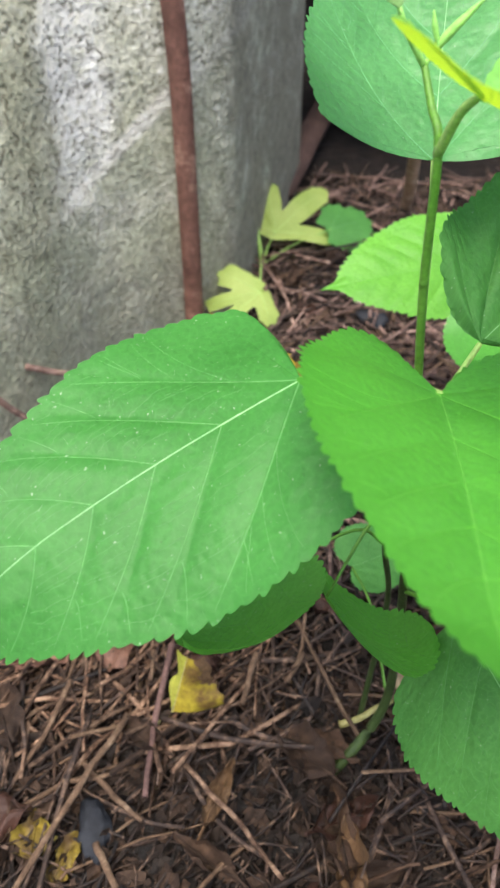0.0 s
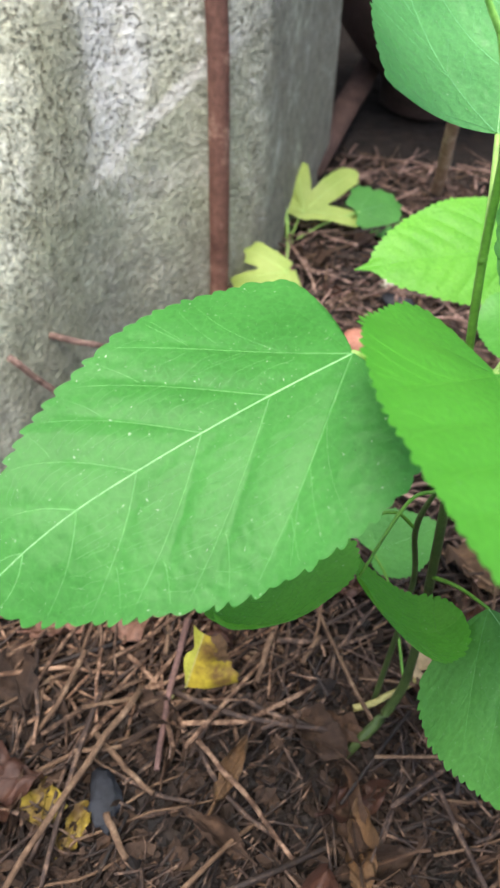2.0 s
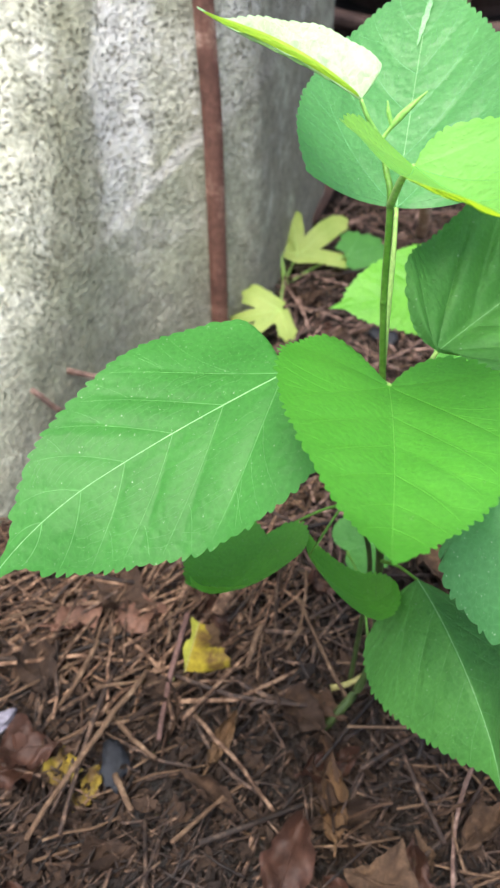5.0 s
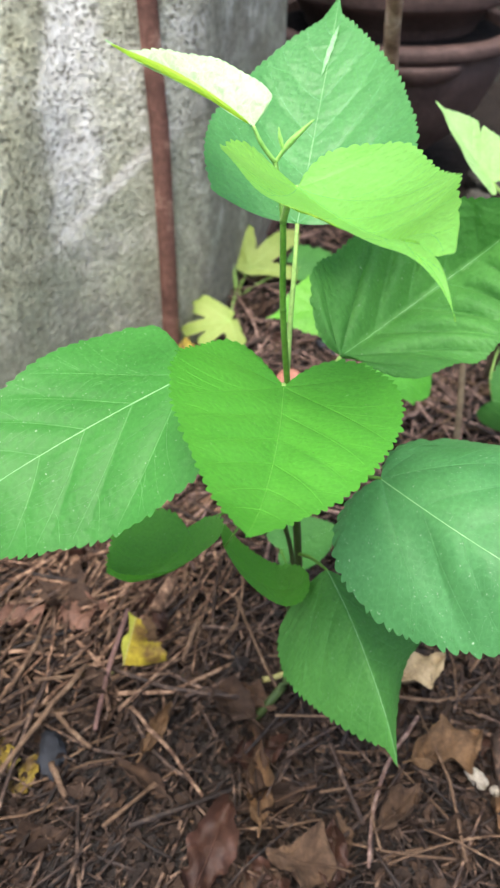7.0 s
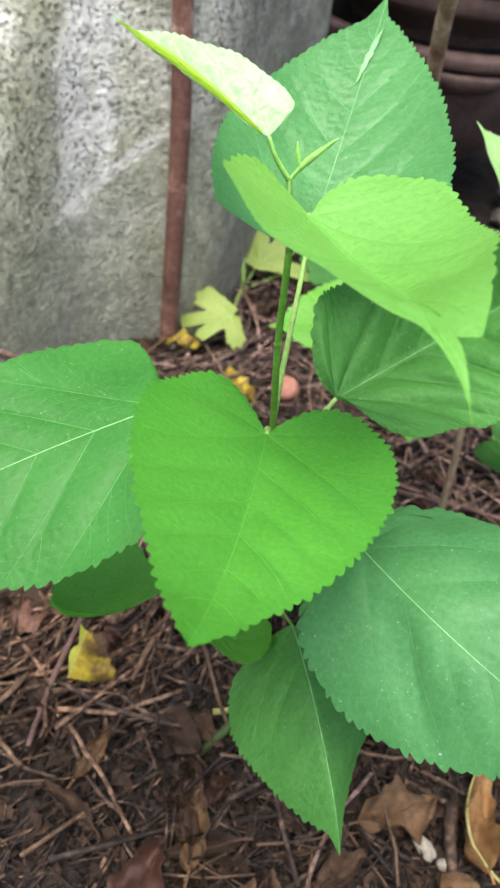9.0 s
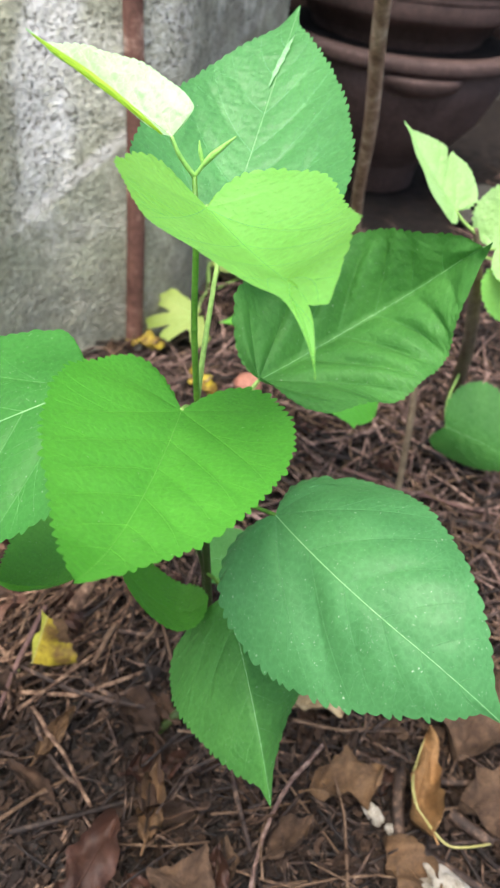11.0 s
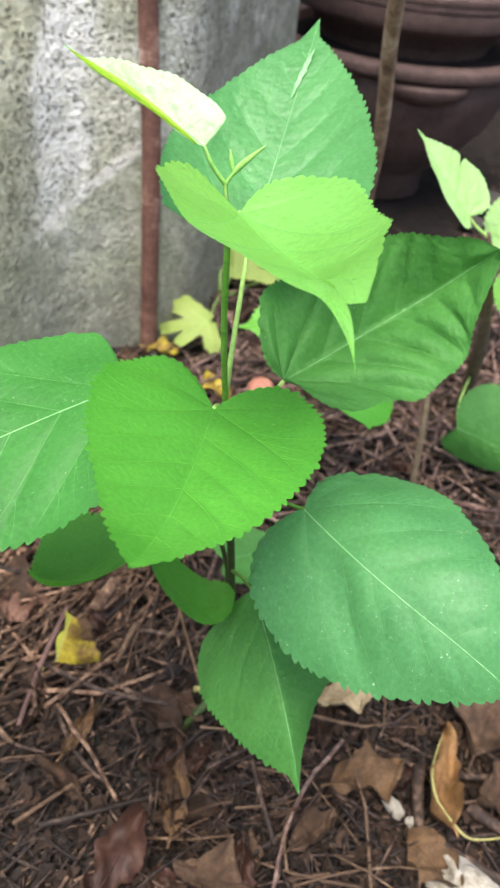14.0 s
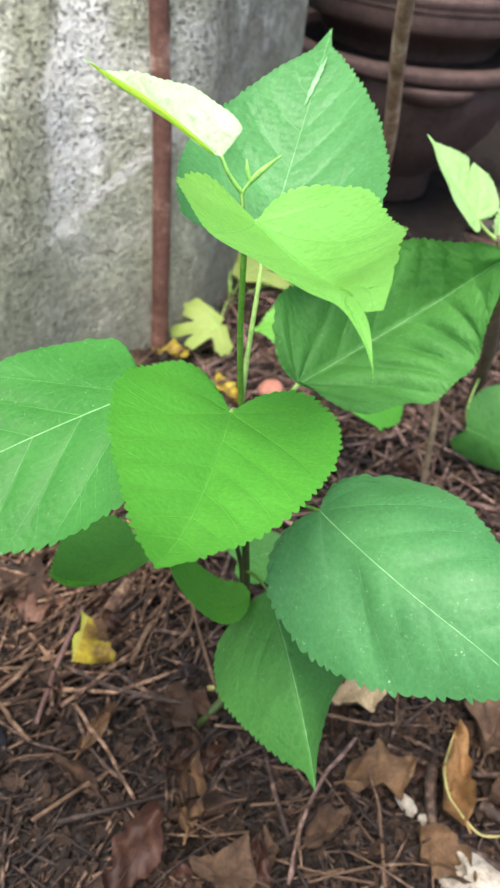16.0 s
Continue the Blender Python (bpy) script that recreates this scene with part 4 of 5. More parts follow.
# ---------------------------------------------------------------- lobed seedling by the wall
def lobed_leaf(parent, base, lobes, tilt, turn, droop, mat, seed, stalk_from, label="pale yellow-green lobed leaf"):
    """Leaf with round-ended fingers fanning from its stalk; lobes are (angle, length, half width)."""
    rng = np.random.default_rng(seed)
    n, rings = 150, 9
    rot = Matrix.Translation(base) @ Matrix.Rotation(radians(turn), 4, "Z") @ Matrix.Rotation(radians(tilt), 4, "X")
    longest = max(h for _, h, _ in lobes)

    def surface(x, y, f):
        q = math.hypot(x, y) / longest
        return longest * (-droop * q * q + 0.035 * math.sin(70 * x + 2 * seed) * f + 0.03 * math.sin(85 * y + seed) * f)

    verts, uvs, faces = [], [], []
    for k in range(n):
        a = 2 * math.pi * k / n
        r = 0.10 * longest
        for c, h, w in lobes:
            d = (a - radians(c) + math.pi) % (2 * math.pi) - math.pi
            reach = h - w
            if abs(d) < math.pi / 2:
                side = w * 0.86 / max(abs(math.sin(d)), 1e-6)
                inside = w * w - (reach * math.sin(d)) ** 2
                end = reach * math.cos(d) + math.sqrt(inside) if inside > 0 else 0.0
                r = max(r, min(side, h) if side * math.cos(d) < reach else end)
        r *= 1 + 0.035 * math.sin(k * 0.9 + seed) + rng.uniform(-0.012, 0.012)
        for i in range(rings):
            f = i / (rings - 1)
            x, y = f * r * math.cos(a), f * r * math.sin(a)
            verts.append(rot @ Vector((x, y, surface(x, y, f))))
            uvs.append((x, y))
    for k in range(n):
        k2 = (k + 1) % n
        for i in range(rings - 1):
            faces.append((k * rings + i, k2 * rings + i, k2 * rings + i + 1, k * rings + i + 1))
    ob = mesh_object("leaf", verts, faces, mat, parent, label, uvs)
    tube("petiole", spline([stalk_from, tuple((np.array(stalk_from) + np.array(base)) / 2 + np.array((0, 0, 0.006))), base], 5), [0.0016, 0.0014, 0.0012], STEM_PALE, ob, "thin pale stalk")
    for c, h, w in lobes:
        pts = []
        for f in np.linspace(0, 0.88, 9):
            x, y = f * h * math.cos(radians(c)), f * h * math.sin(radians(c))
            pts.append(rot @ Vector((x, y, surface(x, y, f) + 0.0003)))
        tube("vein", pts, [0.0008, 0.0003], SIDE_VEINS[mat.name], ob, sides=5)
    return ob


def make_lobed_seedling():
    s = thing("fig_seedling", "small seedling with pale lobed leaves by the wall", "seedling")
    tube("stem", spline([(0.013, 1.045, -0.02), (0.011, 1.045, 0.02), (0.006, 1.055, 0.05), (0.002, 1.07, 0.078)], 5), [0.0034, 0.003, 0.0026, 0.002], STEM_PALE, s, "thin pale green stem")
    lobed_leaf(s, (0.030, 1.06, 0.046), [(150, 0.036, 0.013), (98, 0.082, 0.0165), (46, 0.104, 0.018), (0, 0.082, 0.014)], 42, 4, 0.3, LIME, 3, (0.013, 1.045, 0.004))
    lobed_leaf(s, (0.020, 0.885, 0.056), [(140, 0.056, 0.017), (182, 0.064, 0.010), (212, 0.05, 0.010), (285, 0.040, 0.014)], 40, 14, 0.4, LIME, 5, (0.012, 1.04, 0.012))
    lobed_leaf(s, (0.105, 1.08, 0.042), [(60, 0.05, 0.026), (20, 0.066, 0.03), (-20, 0.05, 0.022)], 35, 10, 0.3, DEEP, 8, (0.013, 1.046, 0.004), "dark green rounded leaf")
    return s


make_lobed_seedling()


# ---------------------------------------------------------------- litter
def twig_points(a, b, bow, rng, n=6, kink=0.010):
    a, b = np.array(a, float), np.array(b, float)
    side = np.cross(b - a, (0, 0, 1))
    side /= np.linalg.norm(side) + 1e-9
    length = np.linalg.norm(b - a)
    out = []
    for k in range(n):
        f = k / (n - 1)
        out.append(a + (b - a) * f + side * bow * length * math.sin(math.pi * f) + rng.normal(0, kink, 3) * length * np.array((1, 1, 0.5)))
    return out


def free_spot(x, y):
    """True on open soil, clear of wall, footing and pots."""
    if y > 0.86 and x < -0.03 + 0.23 * (y - 0.89) + 0.01:
        return False
    if x < -0.07 and y > 0.87 - 0.95 * footing_reach(x):
        return False
    return math.hypot(x - POT[0], y - POT[1]) > 0.30


def make_twig_litter():
    rng = np.random.default_rng(11)
    for name, count, lo, hi, r0, r1, mat, text in (
        ("twig_litter", 3000, 0.04, 0.2, 0.0007, 0.0024, TWIG, "dense litter of dead brown twigs on soil"),
        ("fine_litter", 6200, 0.010, 0.055, 0.0004, 0.0012, TWIG, "fine brown plant crumbs and stalks on soil"),
        ("pale_litter", 560, 0.03, 0.13, 0.0007, 0.0019, TWIG_PALE, "scattered pale broken twigs on soil"),
        ("rosy_litter", 1700, 0.04, 0.16, 0.0009, 0.0024, TWIG_ROSE, "tangled rosy brown twigs heaped on soil"),
        ("tan_litter", 560, 0.05, 0.16, 0.0009, 0.0023, TWIG_TAN, "criss-crossed tan twigs heaped on soil"),
    ):
        verts, faces = [], []
        made = 0
        while made < count:
            x, y = rng.uniform(-0.36, 0.85), rng.uniform(0.1, 1.75)
            if name == "fine_litter" and made % 2:
                x, y = rng.uniform(-0.2, 0.5), rng.uniform(0.12, 0.42)
            if y > 0.95 and rng.random() < 0.35:
                continue
            if not free_spot(x, y) or (y < 0.345 and name != "fine_litter" and rng.random() < (0.55 if x > 0 else 0.7)):
                continue
            if (name == "rosy_litter" and y < 0.5) or (name == "tan_litter" and not (x < 0.06 and 0.34 < y < 0.62)):
                continue
            if math.hypot((x - 0.095) / 0.085, (y - 0.335) / 0.05) < 1 and name != "fine_litter" and rng.random() < 0.65:
                continue
            made += 1
            length, w = rng.uniform(lo, hi), rng.uniform(0, math.pi)
            if rng.random() < 0.5 and x < 0.1:
                w = rng.normal(0.9, 0.35)
            d = np.array((math.cos(w), math.sin(w), rng.normal(0, 0.13)))
            base = ground_height(x, y) + rng.uniform(0.0, 0.013) + (0.006 if name in ("pale_litter", "rosy_litter", "tan_litter") else 0)
            c = np.array((x, y, base))
            pts = twig_points(c - d * length / 2, c + d * length / 2, rng.normal(0, 0.05), rng, 5 if lo > 0.01 else 3)
            for p in pts:
                p[2] = max(p[2], ground_height(float(p[0]), float(p[1])) + 0.0005)
            r = rng.uniform(r0, r1)
            v, f = tube_arrays(pts, [r, r * 0.95, r * rng.uniform(0.5, 0.9)], 5)
            k = len(verts)
            verts += v
            faces += [tuple(i + k for i in q) for q in f]
        tagged(mesh_object(name, verts, faces, mat), text, "litter", kind="stuff")


make_twig_litter()


def make_crumbs():
    """Flakes of broken dead leaf and soil clods, too many to count."""
    rng = np.random.default_rng(12)
    for name, count, size, mat, text in (("leaf_flakes", 3000, 0.0066, DRY_FLAKE, "broken flakes of dead brown leaves"), ("soil_clods", 5600, 0.006, SOIL_CLOD, "crumbly dark soil clods")):
        verts, faces = [], []
        made = 0
        while made < count:
            x, y = rng.uniform(-0.36, 0.85), rng.uniform(0.1, 1.75)
            if made % 3:
                x, y = rng.uniform(-0.2, 0.5), rng.uniform(0.12, 0.40)
            if not free_spot(x, y):
                continue
            made += 1
            z = ground_height(x, y)
            s = size * rng.uniform(0.4, 1.6)
            turn = Euler((rng.normal(0, 0.5), rng.normal(0, 0.5), rng.uniform(0, 6.28))).to_matrix()
            k = len(verts)
            if name == "leaf_flakes":
                m = 7
                ring = [Vector((math.cos(2 * math.pi * i / m) * s * rng.uniform(0.6, 1.3), math.sin(2 * math.pi * i / m) * s * rng.uniform(0.35, 0.8), 0.35 * s * math.cos(4 * math.pi * i / m) + rng.normal(0, 0.12) * s)) for i in range(m)]
                off = Vector((x, y, z + 0.006 + rng.uniform(0, 0.007)))
                verts += [off + turn @ v for v in ring] + [off + turn @ Vector((0, 0, -0.12 * s))]
                faces += [(k + i, k + (i + 1) % m, k + m) for i in range(m)]
            else:
                off = Vector((x, y, z + 0.001))
                pts = [(1, 0, 0), (-1, 0, 0), (0, 1, 0), (0, -1, 0), (0, 0, 1), (0, 0, -1)]
                verts += [off + turn @ (Vector(p) * s * rng.uniform(0.6, 1.2)) for p in pts]
                faces += [tuple(k + i for i in q) for q in ((0, 2, 4), (2, 1, 4), (1, 3, 4), (3, 0, 4), (2, 0, 5), (1, 2, 5), (3, 1, 5), (0, 3, 5))]
        tagged(mesh_object(name, verts, faces, mat, smooth=False), text, "litter", kind="stuff")


make_crumbs()


def fallen_leaf_mesh(name, length, width, mat, seed, curl=0.6, bend=0.6, ripple=0.08, shape=0.8, stalk=0.35, lobed=0.0, rim=None, sway=0.0):
    """A dried leaf, curled along and across, with midrib and stalk; origin at its middle underside."""
    rng = np.random.default_rng(seed)
    n, m = 22, 9
    verts, faces = [], []
    ph = rng.uniform(0, 6, 4)
    for i in range(n + 1):
        f = i / n
        half = width * 0.5 * (math.sin(math.pi * f ** shape) ** 0.8) * (1 + 0.08 * math.sin(9 * f + ph[0])) + 0.0004
        half *= 1 + lobed * math.sin(17 * f + ph[3])
        a = bend * (f - 0.5)
        cx, cz = math.sin(a) / max(abs(bend), 1e-3) * (1 if bend >= 0 else -1), (1 - math.cos(a)) / (bend if abs(bend) > 1e-3 else 1e-3)
        for j in range(m + 1):
            g = 2 * j / m - 1
            c = curl * g * (1 + 0.35 * math.sin(5 * f + ph[1]))
            y = half * (math.sin(c) / curl if abs(curl) > 1e-3 else g)
            z = half * (1 - math.cos(c)) / max(abs(curl), 1e-3) * (1 if curl > 0 else -1)
            y = y * (1 + 0.10 * math.sin(23 * f + 4 * ph[0] + 2 * np.sign(g)) * abs(g) + 0.07 * math.sin(41 * f + ph[2])) + sway * length * math.sin(4.4 * f + 0.6)
            z += ripple * width * (math.sin(7 * f + 3 * g + ph[2]) + 0.6 * math.sin(15 * f - 5 * g + ph[3])) * (0.3 + 0.7 * abs(g))
            verts.append((cx * length, y, z + cz * length))
    for i in range(n):
        for j in range(m):
            a = i * (m + 1) + j
            faces.append((a, a + m + 1, a + m + 2, a + 1))
    low = min(v[2] for v in verts)
    verts = [(v[0], v[1], v[2] - low) for v in verts]
    root = tagged(new(name), "", "")
    mesh_object("blade", verts, faces, mat, root)
    mid = [np.array(verts[i * (m + 1) + m // 2]) * 0.5 + np.array(verts[i * (m + 1) + m // 2 + 1]) * 0.5 + np.array((0, 0, 0.0004)) for i in range(n + 1)]
    d = mid[0] - mid[2]
    d /= np.linalg.norm(d) + 1e-9
    stem = [mid[0] + d * stalk * length * k / 4 + np.array((0, 0.03 * length * k / 4 * math.sin(seed), -0.02 * length * (k / 4) ** 2)) for k in range(4, 0, -1)]
    tube("midrib", stem + mid[:-2], [0.0011, 0.0011, 0.0009, 0.0006, 0.0003], mat, root, sides=5)
    if rim:
        edge = [np.array(verts[i * (m + 1) + m]) + np.array((0, 0, 0.0005)) for i in range(n, -1, -1)]
        edge = [np.mean(edge[max(0, k - 3):k + 4], axis=0) for k in range(len(edge))]
        tube("rim", spline([tuple(p) for p in edge[2::3]] + list(rim), 4), [0.0005, 0.0011, 0.0013, 0.0012, 0.0010], STEM_STRAW, root, "pale straw-coloured rim and stalk", 6)
    return root


def place(ob, x, y, yaw, tilt=0.0, roll=0.0, lift=0.004):
    ob.matrix_basis = pose(x, y, ground_height(x, y) + lift, roll, tilt, yaw)
    return ob


def make_fallen_leaves():
    # leaves that stand out, each by itself
    for name, label, x, y, yaw, length, width, mat, seed, curl, bend, lift, tilt in (
        ("fallen_leaf", "small yellow leaf scrap among twigs", -0.067, 0.254, 70, 0.034, 0.022, YELLOW_DULL, 42, 0.5, 0.4, 0.006, 0),
        ("fallen_leaf", "small faded yellow leaf scrap", -0.092, 0.268, 100, 0.034, 0.024, YELLOW_DULL, 43, 0.4, 0.4, 0.005, 0),
        ("fallen_leaf", "curled ochre-brown dead leaf with pale rim", 0.329, 0.320, 98, 0.09, 0.042, AMBER, 44, 1.25, 0.6, 0.013, 0),
        ("fallen_leaf", "russet pointed dead leaf lying flat", 0.087, 0.205, 75, 0.075, 0.046, RUSSET, 45, 0.9, 0.8, 0.013, 0),
        ("fallen_leaf", "smooth tan rounded dead leaf", 0.152, 0.207, 172, 0.052, 0.036, TAN, 46, 0.5, 0.3, 0.015, 0),
        ("fallen_leaf", "small tan oval dead leaf", 0.181, 0.231, 102, 0.036, 0.017, TAN, 47, 0.8, 0.4, 0.015, 0),
        ("fallen_leaf", "pale tan dead leaf on dark soil", 0.243, 0.375, 30, 0.062, 0.034, STRAW, 48, 0.5, 0.5, 0.013, 0),
        ("fallen_leaf", "crumpled ochre dead leaf with torn edge", 0.264, 0.305, 28, 0.066, 0.045, OCHRE, 49, 0.6, 0.6, 0.011, 0),
        ("fallen_leaf", "broad brown dead leaf with smooth surface", 0.372, 0.385, 66, 0.10, 0.06, TAN, 50, 0.5, 0.4, 0.013, 0),
        ("fallen_leaf", "yellow-brown fallen leaf beside a round pebble", 0.052, 0.79, 130, 0.062, 0.034, YELLOW, 52, 0.7, 0.6, 0.013, 0),
        ("fallen_leaf", "yellow fallen leaf at the wall's foot", -0.036, 0.862, 10, 0.045, 0.03, YELLOW, 53, 0.6, 0.5, 0.016, 0),
        ("fallen_leaf", "pale brown fallen leaf behind the stem", 0.212, 0.496, 140, 0.06, 0.045, TAN, 54, 0.4, 0.4, 0.015, 0),
        ("fallen_leaf", "straw-coloured fallen leaf beside the stem", 0.172, 0.40, 75, 0.055, 0.036, STRAW, 55, 0.5, 0.5, 0.015, 0),
        ("fallen_leaf", "flat red-brown dead leaf among twigs", -0.06, 0.412, 20, 0.045, 0.034, ORANGE_BROWN, 56, 0.3, 0.2, 0.013, 0),
        ("fallen_leaf", "ochre-brown crumpled dead leaf on soil", 0.315, 0.25, 140, 0.055, 0.04, OCHRE, 61, 0.9, 0.8, 0.013, 0),
        ("fallen_leaf", "smooth brown dead leaf under twigs", 0.385, 0.315, 20, 0.07, 0.05, TAN, 62, 0.6, 0.5, 0.013, 0),
        ("fallen_leaf", "curled tan dead leaf on dark soil", 0.225, 0.255, 50, 0.05, 0.03, TAN, 63, 1.2, 0.7, 0.013, 0),
        ("fallen_leaf", "folded brown dead leaf on dark soil", 0.118, 0.262, 95, 0.06, 0.034, OCHRE, 64, 1.3, 0.5, 0.013, 0),
        ("fallen_leaf", "pinkish brown dead leaf on twigs", -0.118, 0.40, 35, 0.05, 0.036, ORANGE_BROWN, 65, 0.6, 0.5, 0.014, 0),
        ("fallen_leaf", "dull brown dead leaf on twigs", -0.135, 0.345, 120, 0.055, 0.036, DRY, 66, 0.7, 0.6, 0.015, 0),
        ("fallen_leaf", "wet red-brown dead leaf among twigs", -0.118, 0.275, 10, 0.05, 0.038, RUSSET, 67, 0.5, 0.4, 0.015, 0),
        ("fallen_leaf", "curled brown dead leaf resting on twigs", -0.03, 0.335, 150, 0.042, 0.028, DRY, 68, 1.2, 0.8, 0.015, 0),
        ("fallen_leaf", "rolled tan dead leaf resting on twigs", 0.03, 0.30, 70, 0.05, 0.026, OCHRE, 69, 1.5, 0.5, 0.015, 0),
        ("fallen_leaf", "rolled brown dead leaf", 0.112, 0.28, 100, 0.065, 0.032, DRY, 57, 1.2, 0.7, 0.011, 0),
        ("fallen_leaf", "brown dead leaf half under twigs", -0.085, 0.43, 160, 0.06, 0.04, DRY, 58, 0.5, 0.4, 0.015, 0),
        ("fallen_leaf", "russet dead leaf lying on soil", -0.125, 0.262, 30, 0.05, 0.036, RUSSET, 59, 0.5, 0.5, 0.013, 0),
        ("fallen_leaf", "curled brown dead leaf at the stem", 0.085, 0.335, 140, 0.06, 0.035, DRY, 60, 1.0, 0.9, 0.011, 0),
    ):
        ob = fallen_leaf_mesh(name, length, width, mat, seed, 1.25 * curl, bend, 0.2 if seed in (44, 49, 61) else 0.17, 0.8, 0.1 if seed == 44 else 0.2,
                              0.06 if seed in (45, 49) else 0.12 if seed == 44 else 0.0, [(-0.047, -0.006, 0.006), (-0.05, -0.02, 0.007), (-0.046, -0.042, 0.006)] if seed == 44 else None, 0.09 if seed == 44 else 0.0)
        tagged(ob, label, "leaf", "fallen leaves")
        place(ob, x, y, yaw, tilt, 0, lift)
    rng = np.random.default_rng(5)
    kinds = [("dry brown curled dead leaf on soil", 0.06, 0.032, DRY, 1.0, 0.8), ("flat brown dead leaf on soil", 0.055, 0.034, DRY, 0.4, 0.4), ("russet dead leaf on soil", 0.05, 0.03, RUSSET, 0.6, 0.7), ("tan dead leaf on soil", 0.045, 0.025, TAN, 0.8, 0.5), ("rolled dark dead leaf on soil", 0.07, 0.03, DRY, 1.7, 0.4), ("torn brown dead leaf on soil", 0.05, 0.04, RUSSET, 0.7, 0.9)]
    stock = []
    for k, (label, length, width, mat, curl, bend) in enumerate(kinds):
        ob = fallen_leaf_mesh("dead_leaf", 0.9 * length, 0.8 * width, mat, 70 + k, 1.7 * curl, 1.3 * bend, 0.22, 0.7 + 0.1 * k, 0.15, 0.04)
        tagged(ob, label, "leaf", "dead leaves on the soil")
        stock.append(ob)
    placed = 0
    while placed < 130:
        x, y = rng.uniform(-0.3, 0.6), rng.uniform(0.14, 1.3)
        if not free_spot(x, y) or (y > 0.42 and rng.random() < 0.6):
            continue
        src = stock[placed % 6]
        m = pose(x, y, ground_height(x, y) + rng.uniform(0.003, 0.012), rng.normal(0, 12), rng.normal(0, 12), rng.uniform(0, 360)) @ Matrix.Scale(rng.uniform(0.7, 1.1) if y < 0.42 else 0.9, 4)
        if placed < 6:
            src.matrix_basis = m
        else:
            copy_thing(src, m)
        placed += 1


make_fallen_leaves()


FOLD_FOOT, FOLD_OUT = (-0.0113, 0.3573, 0.0160), (0.0285, 0.3642, 0.0160)
FOLD_TOP, FOLD_SHOULDER = (0.0010, 0.3713, 0.0657), (0.0385, 0.3802, 0.0520)


def make_folded_leaf():
    """Upright withering leaf, folded along its midrib: a narrow yellow-green side and a broad side, brown above."""
    root = thing("fallen_leaf", "yellow folded leaf with brown withered top on twigs", "leaf", "fallen leaves")
    foot, top = np.array(FOLD_FOOT), np.array(FOLD_TOP)
    out_foot, out_top = np.array(FOLD_OUT), np.array(FOLD_SHOULDER)
    side_foot, side_top = foot + np.array((-0.004, 0.010, 0.0)), top + np.array((-0.007, 0.008, -0.006))

    def sheet(name, a0, a1, b0, b1, mat, label, seed, keep=None):
        n, m, verts, faces = 30, 24, [], []
        for i in range(n + 1):
            v = i / n
            for j in range(m + 1):
                u = j / m
                reach = u if seed == 2 else u * (0.9 - 0.62 * v ** 2 + 0.1 * math.sin(6 * v + 1) - 0.18 * (1 - v) ** 4 + 0.03 * math.sin(31 * v))
                p = (1 - v) * ((1 - reach) * a0 + reach * b0) + v * ((1 - reach) * a1 + reach * b1)
                p = p + np.array((0, -0.0035, 0.0015)) * math.sin(math.pi * u) * (1 if seed == 1 else 0.3) + 0.0018 * u * np.array((math.sin(9 * v + seed), math.cos(11 * v + seed), math.sin(7 * v)))
                verts.append(p)
        for i in range(n):
            for j in range(m):
                if keep is None or keep(i / n, j / m):
                    faces.append((i * (m + 1) + j, i * (m + 1) + j + 1, (i + 1) * (m + 1) + j + 1, (i + 1) * (m + 1) + j))
        mesh_object(name, verts, faces, mat, root, label)

    def withered(v, u):
        return v > 0.52 and u > 0.72 - 0.7 * (v - 0.52) + 0.09 * math.sin(17 * v) + 0.05 * math.sin(43 * v + 9 * u) or (u > 0.8 and v > 0.46 + 0.04 * math.sin(30 * u))

    sheet("blade", foot, top, out_foot, out_top, YELLOW, "bright yellow lower blade", 1, lambda v, u: not withered(v, u))
    sheet("withered_edge", foot, top, out_foot, out_top, OCHRE, "brown withered top of the blade", 1, withered)
    sheet("folded_side", foot, top, side_foot, side_top, YELLOW_GREEN, "yellow-green folded side", 2)
    tube("stalk", spline([tuple(foot + np.array((-0.011, -0.013, -0.004))), tuple(foot + np.array((-0.007, -0.006, 0.0))), tuple(foot), tuple(top)], 5), [0.0012, 0.0011, 0.0009, 0.0004], STEM_STRAW, root, "yellow-green stalk and midrib", 6)


make_folded_leaf()


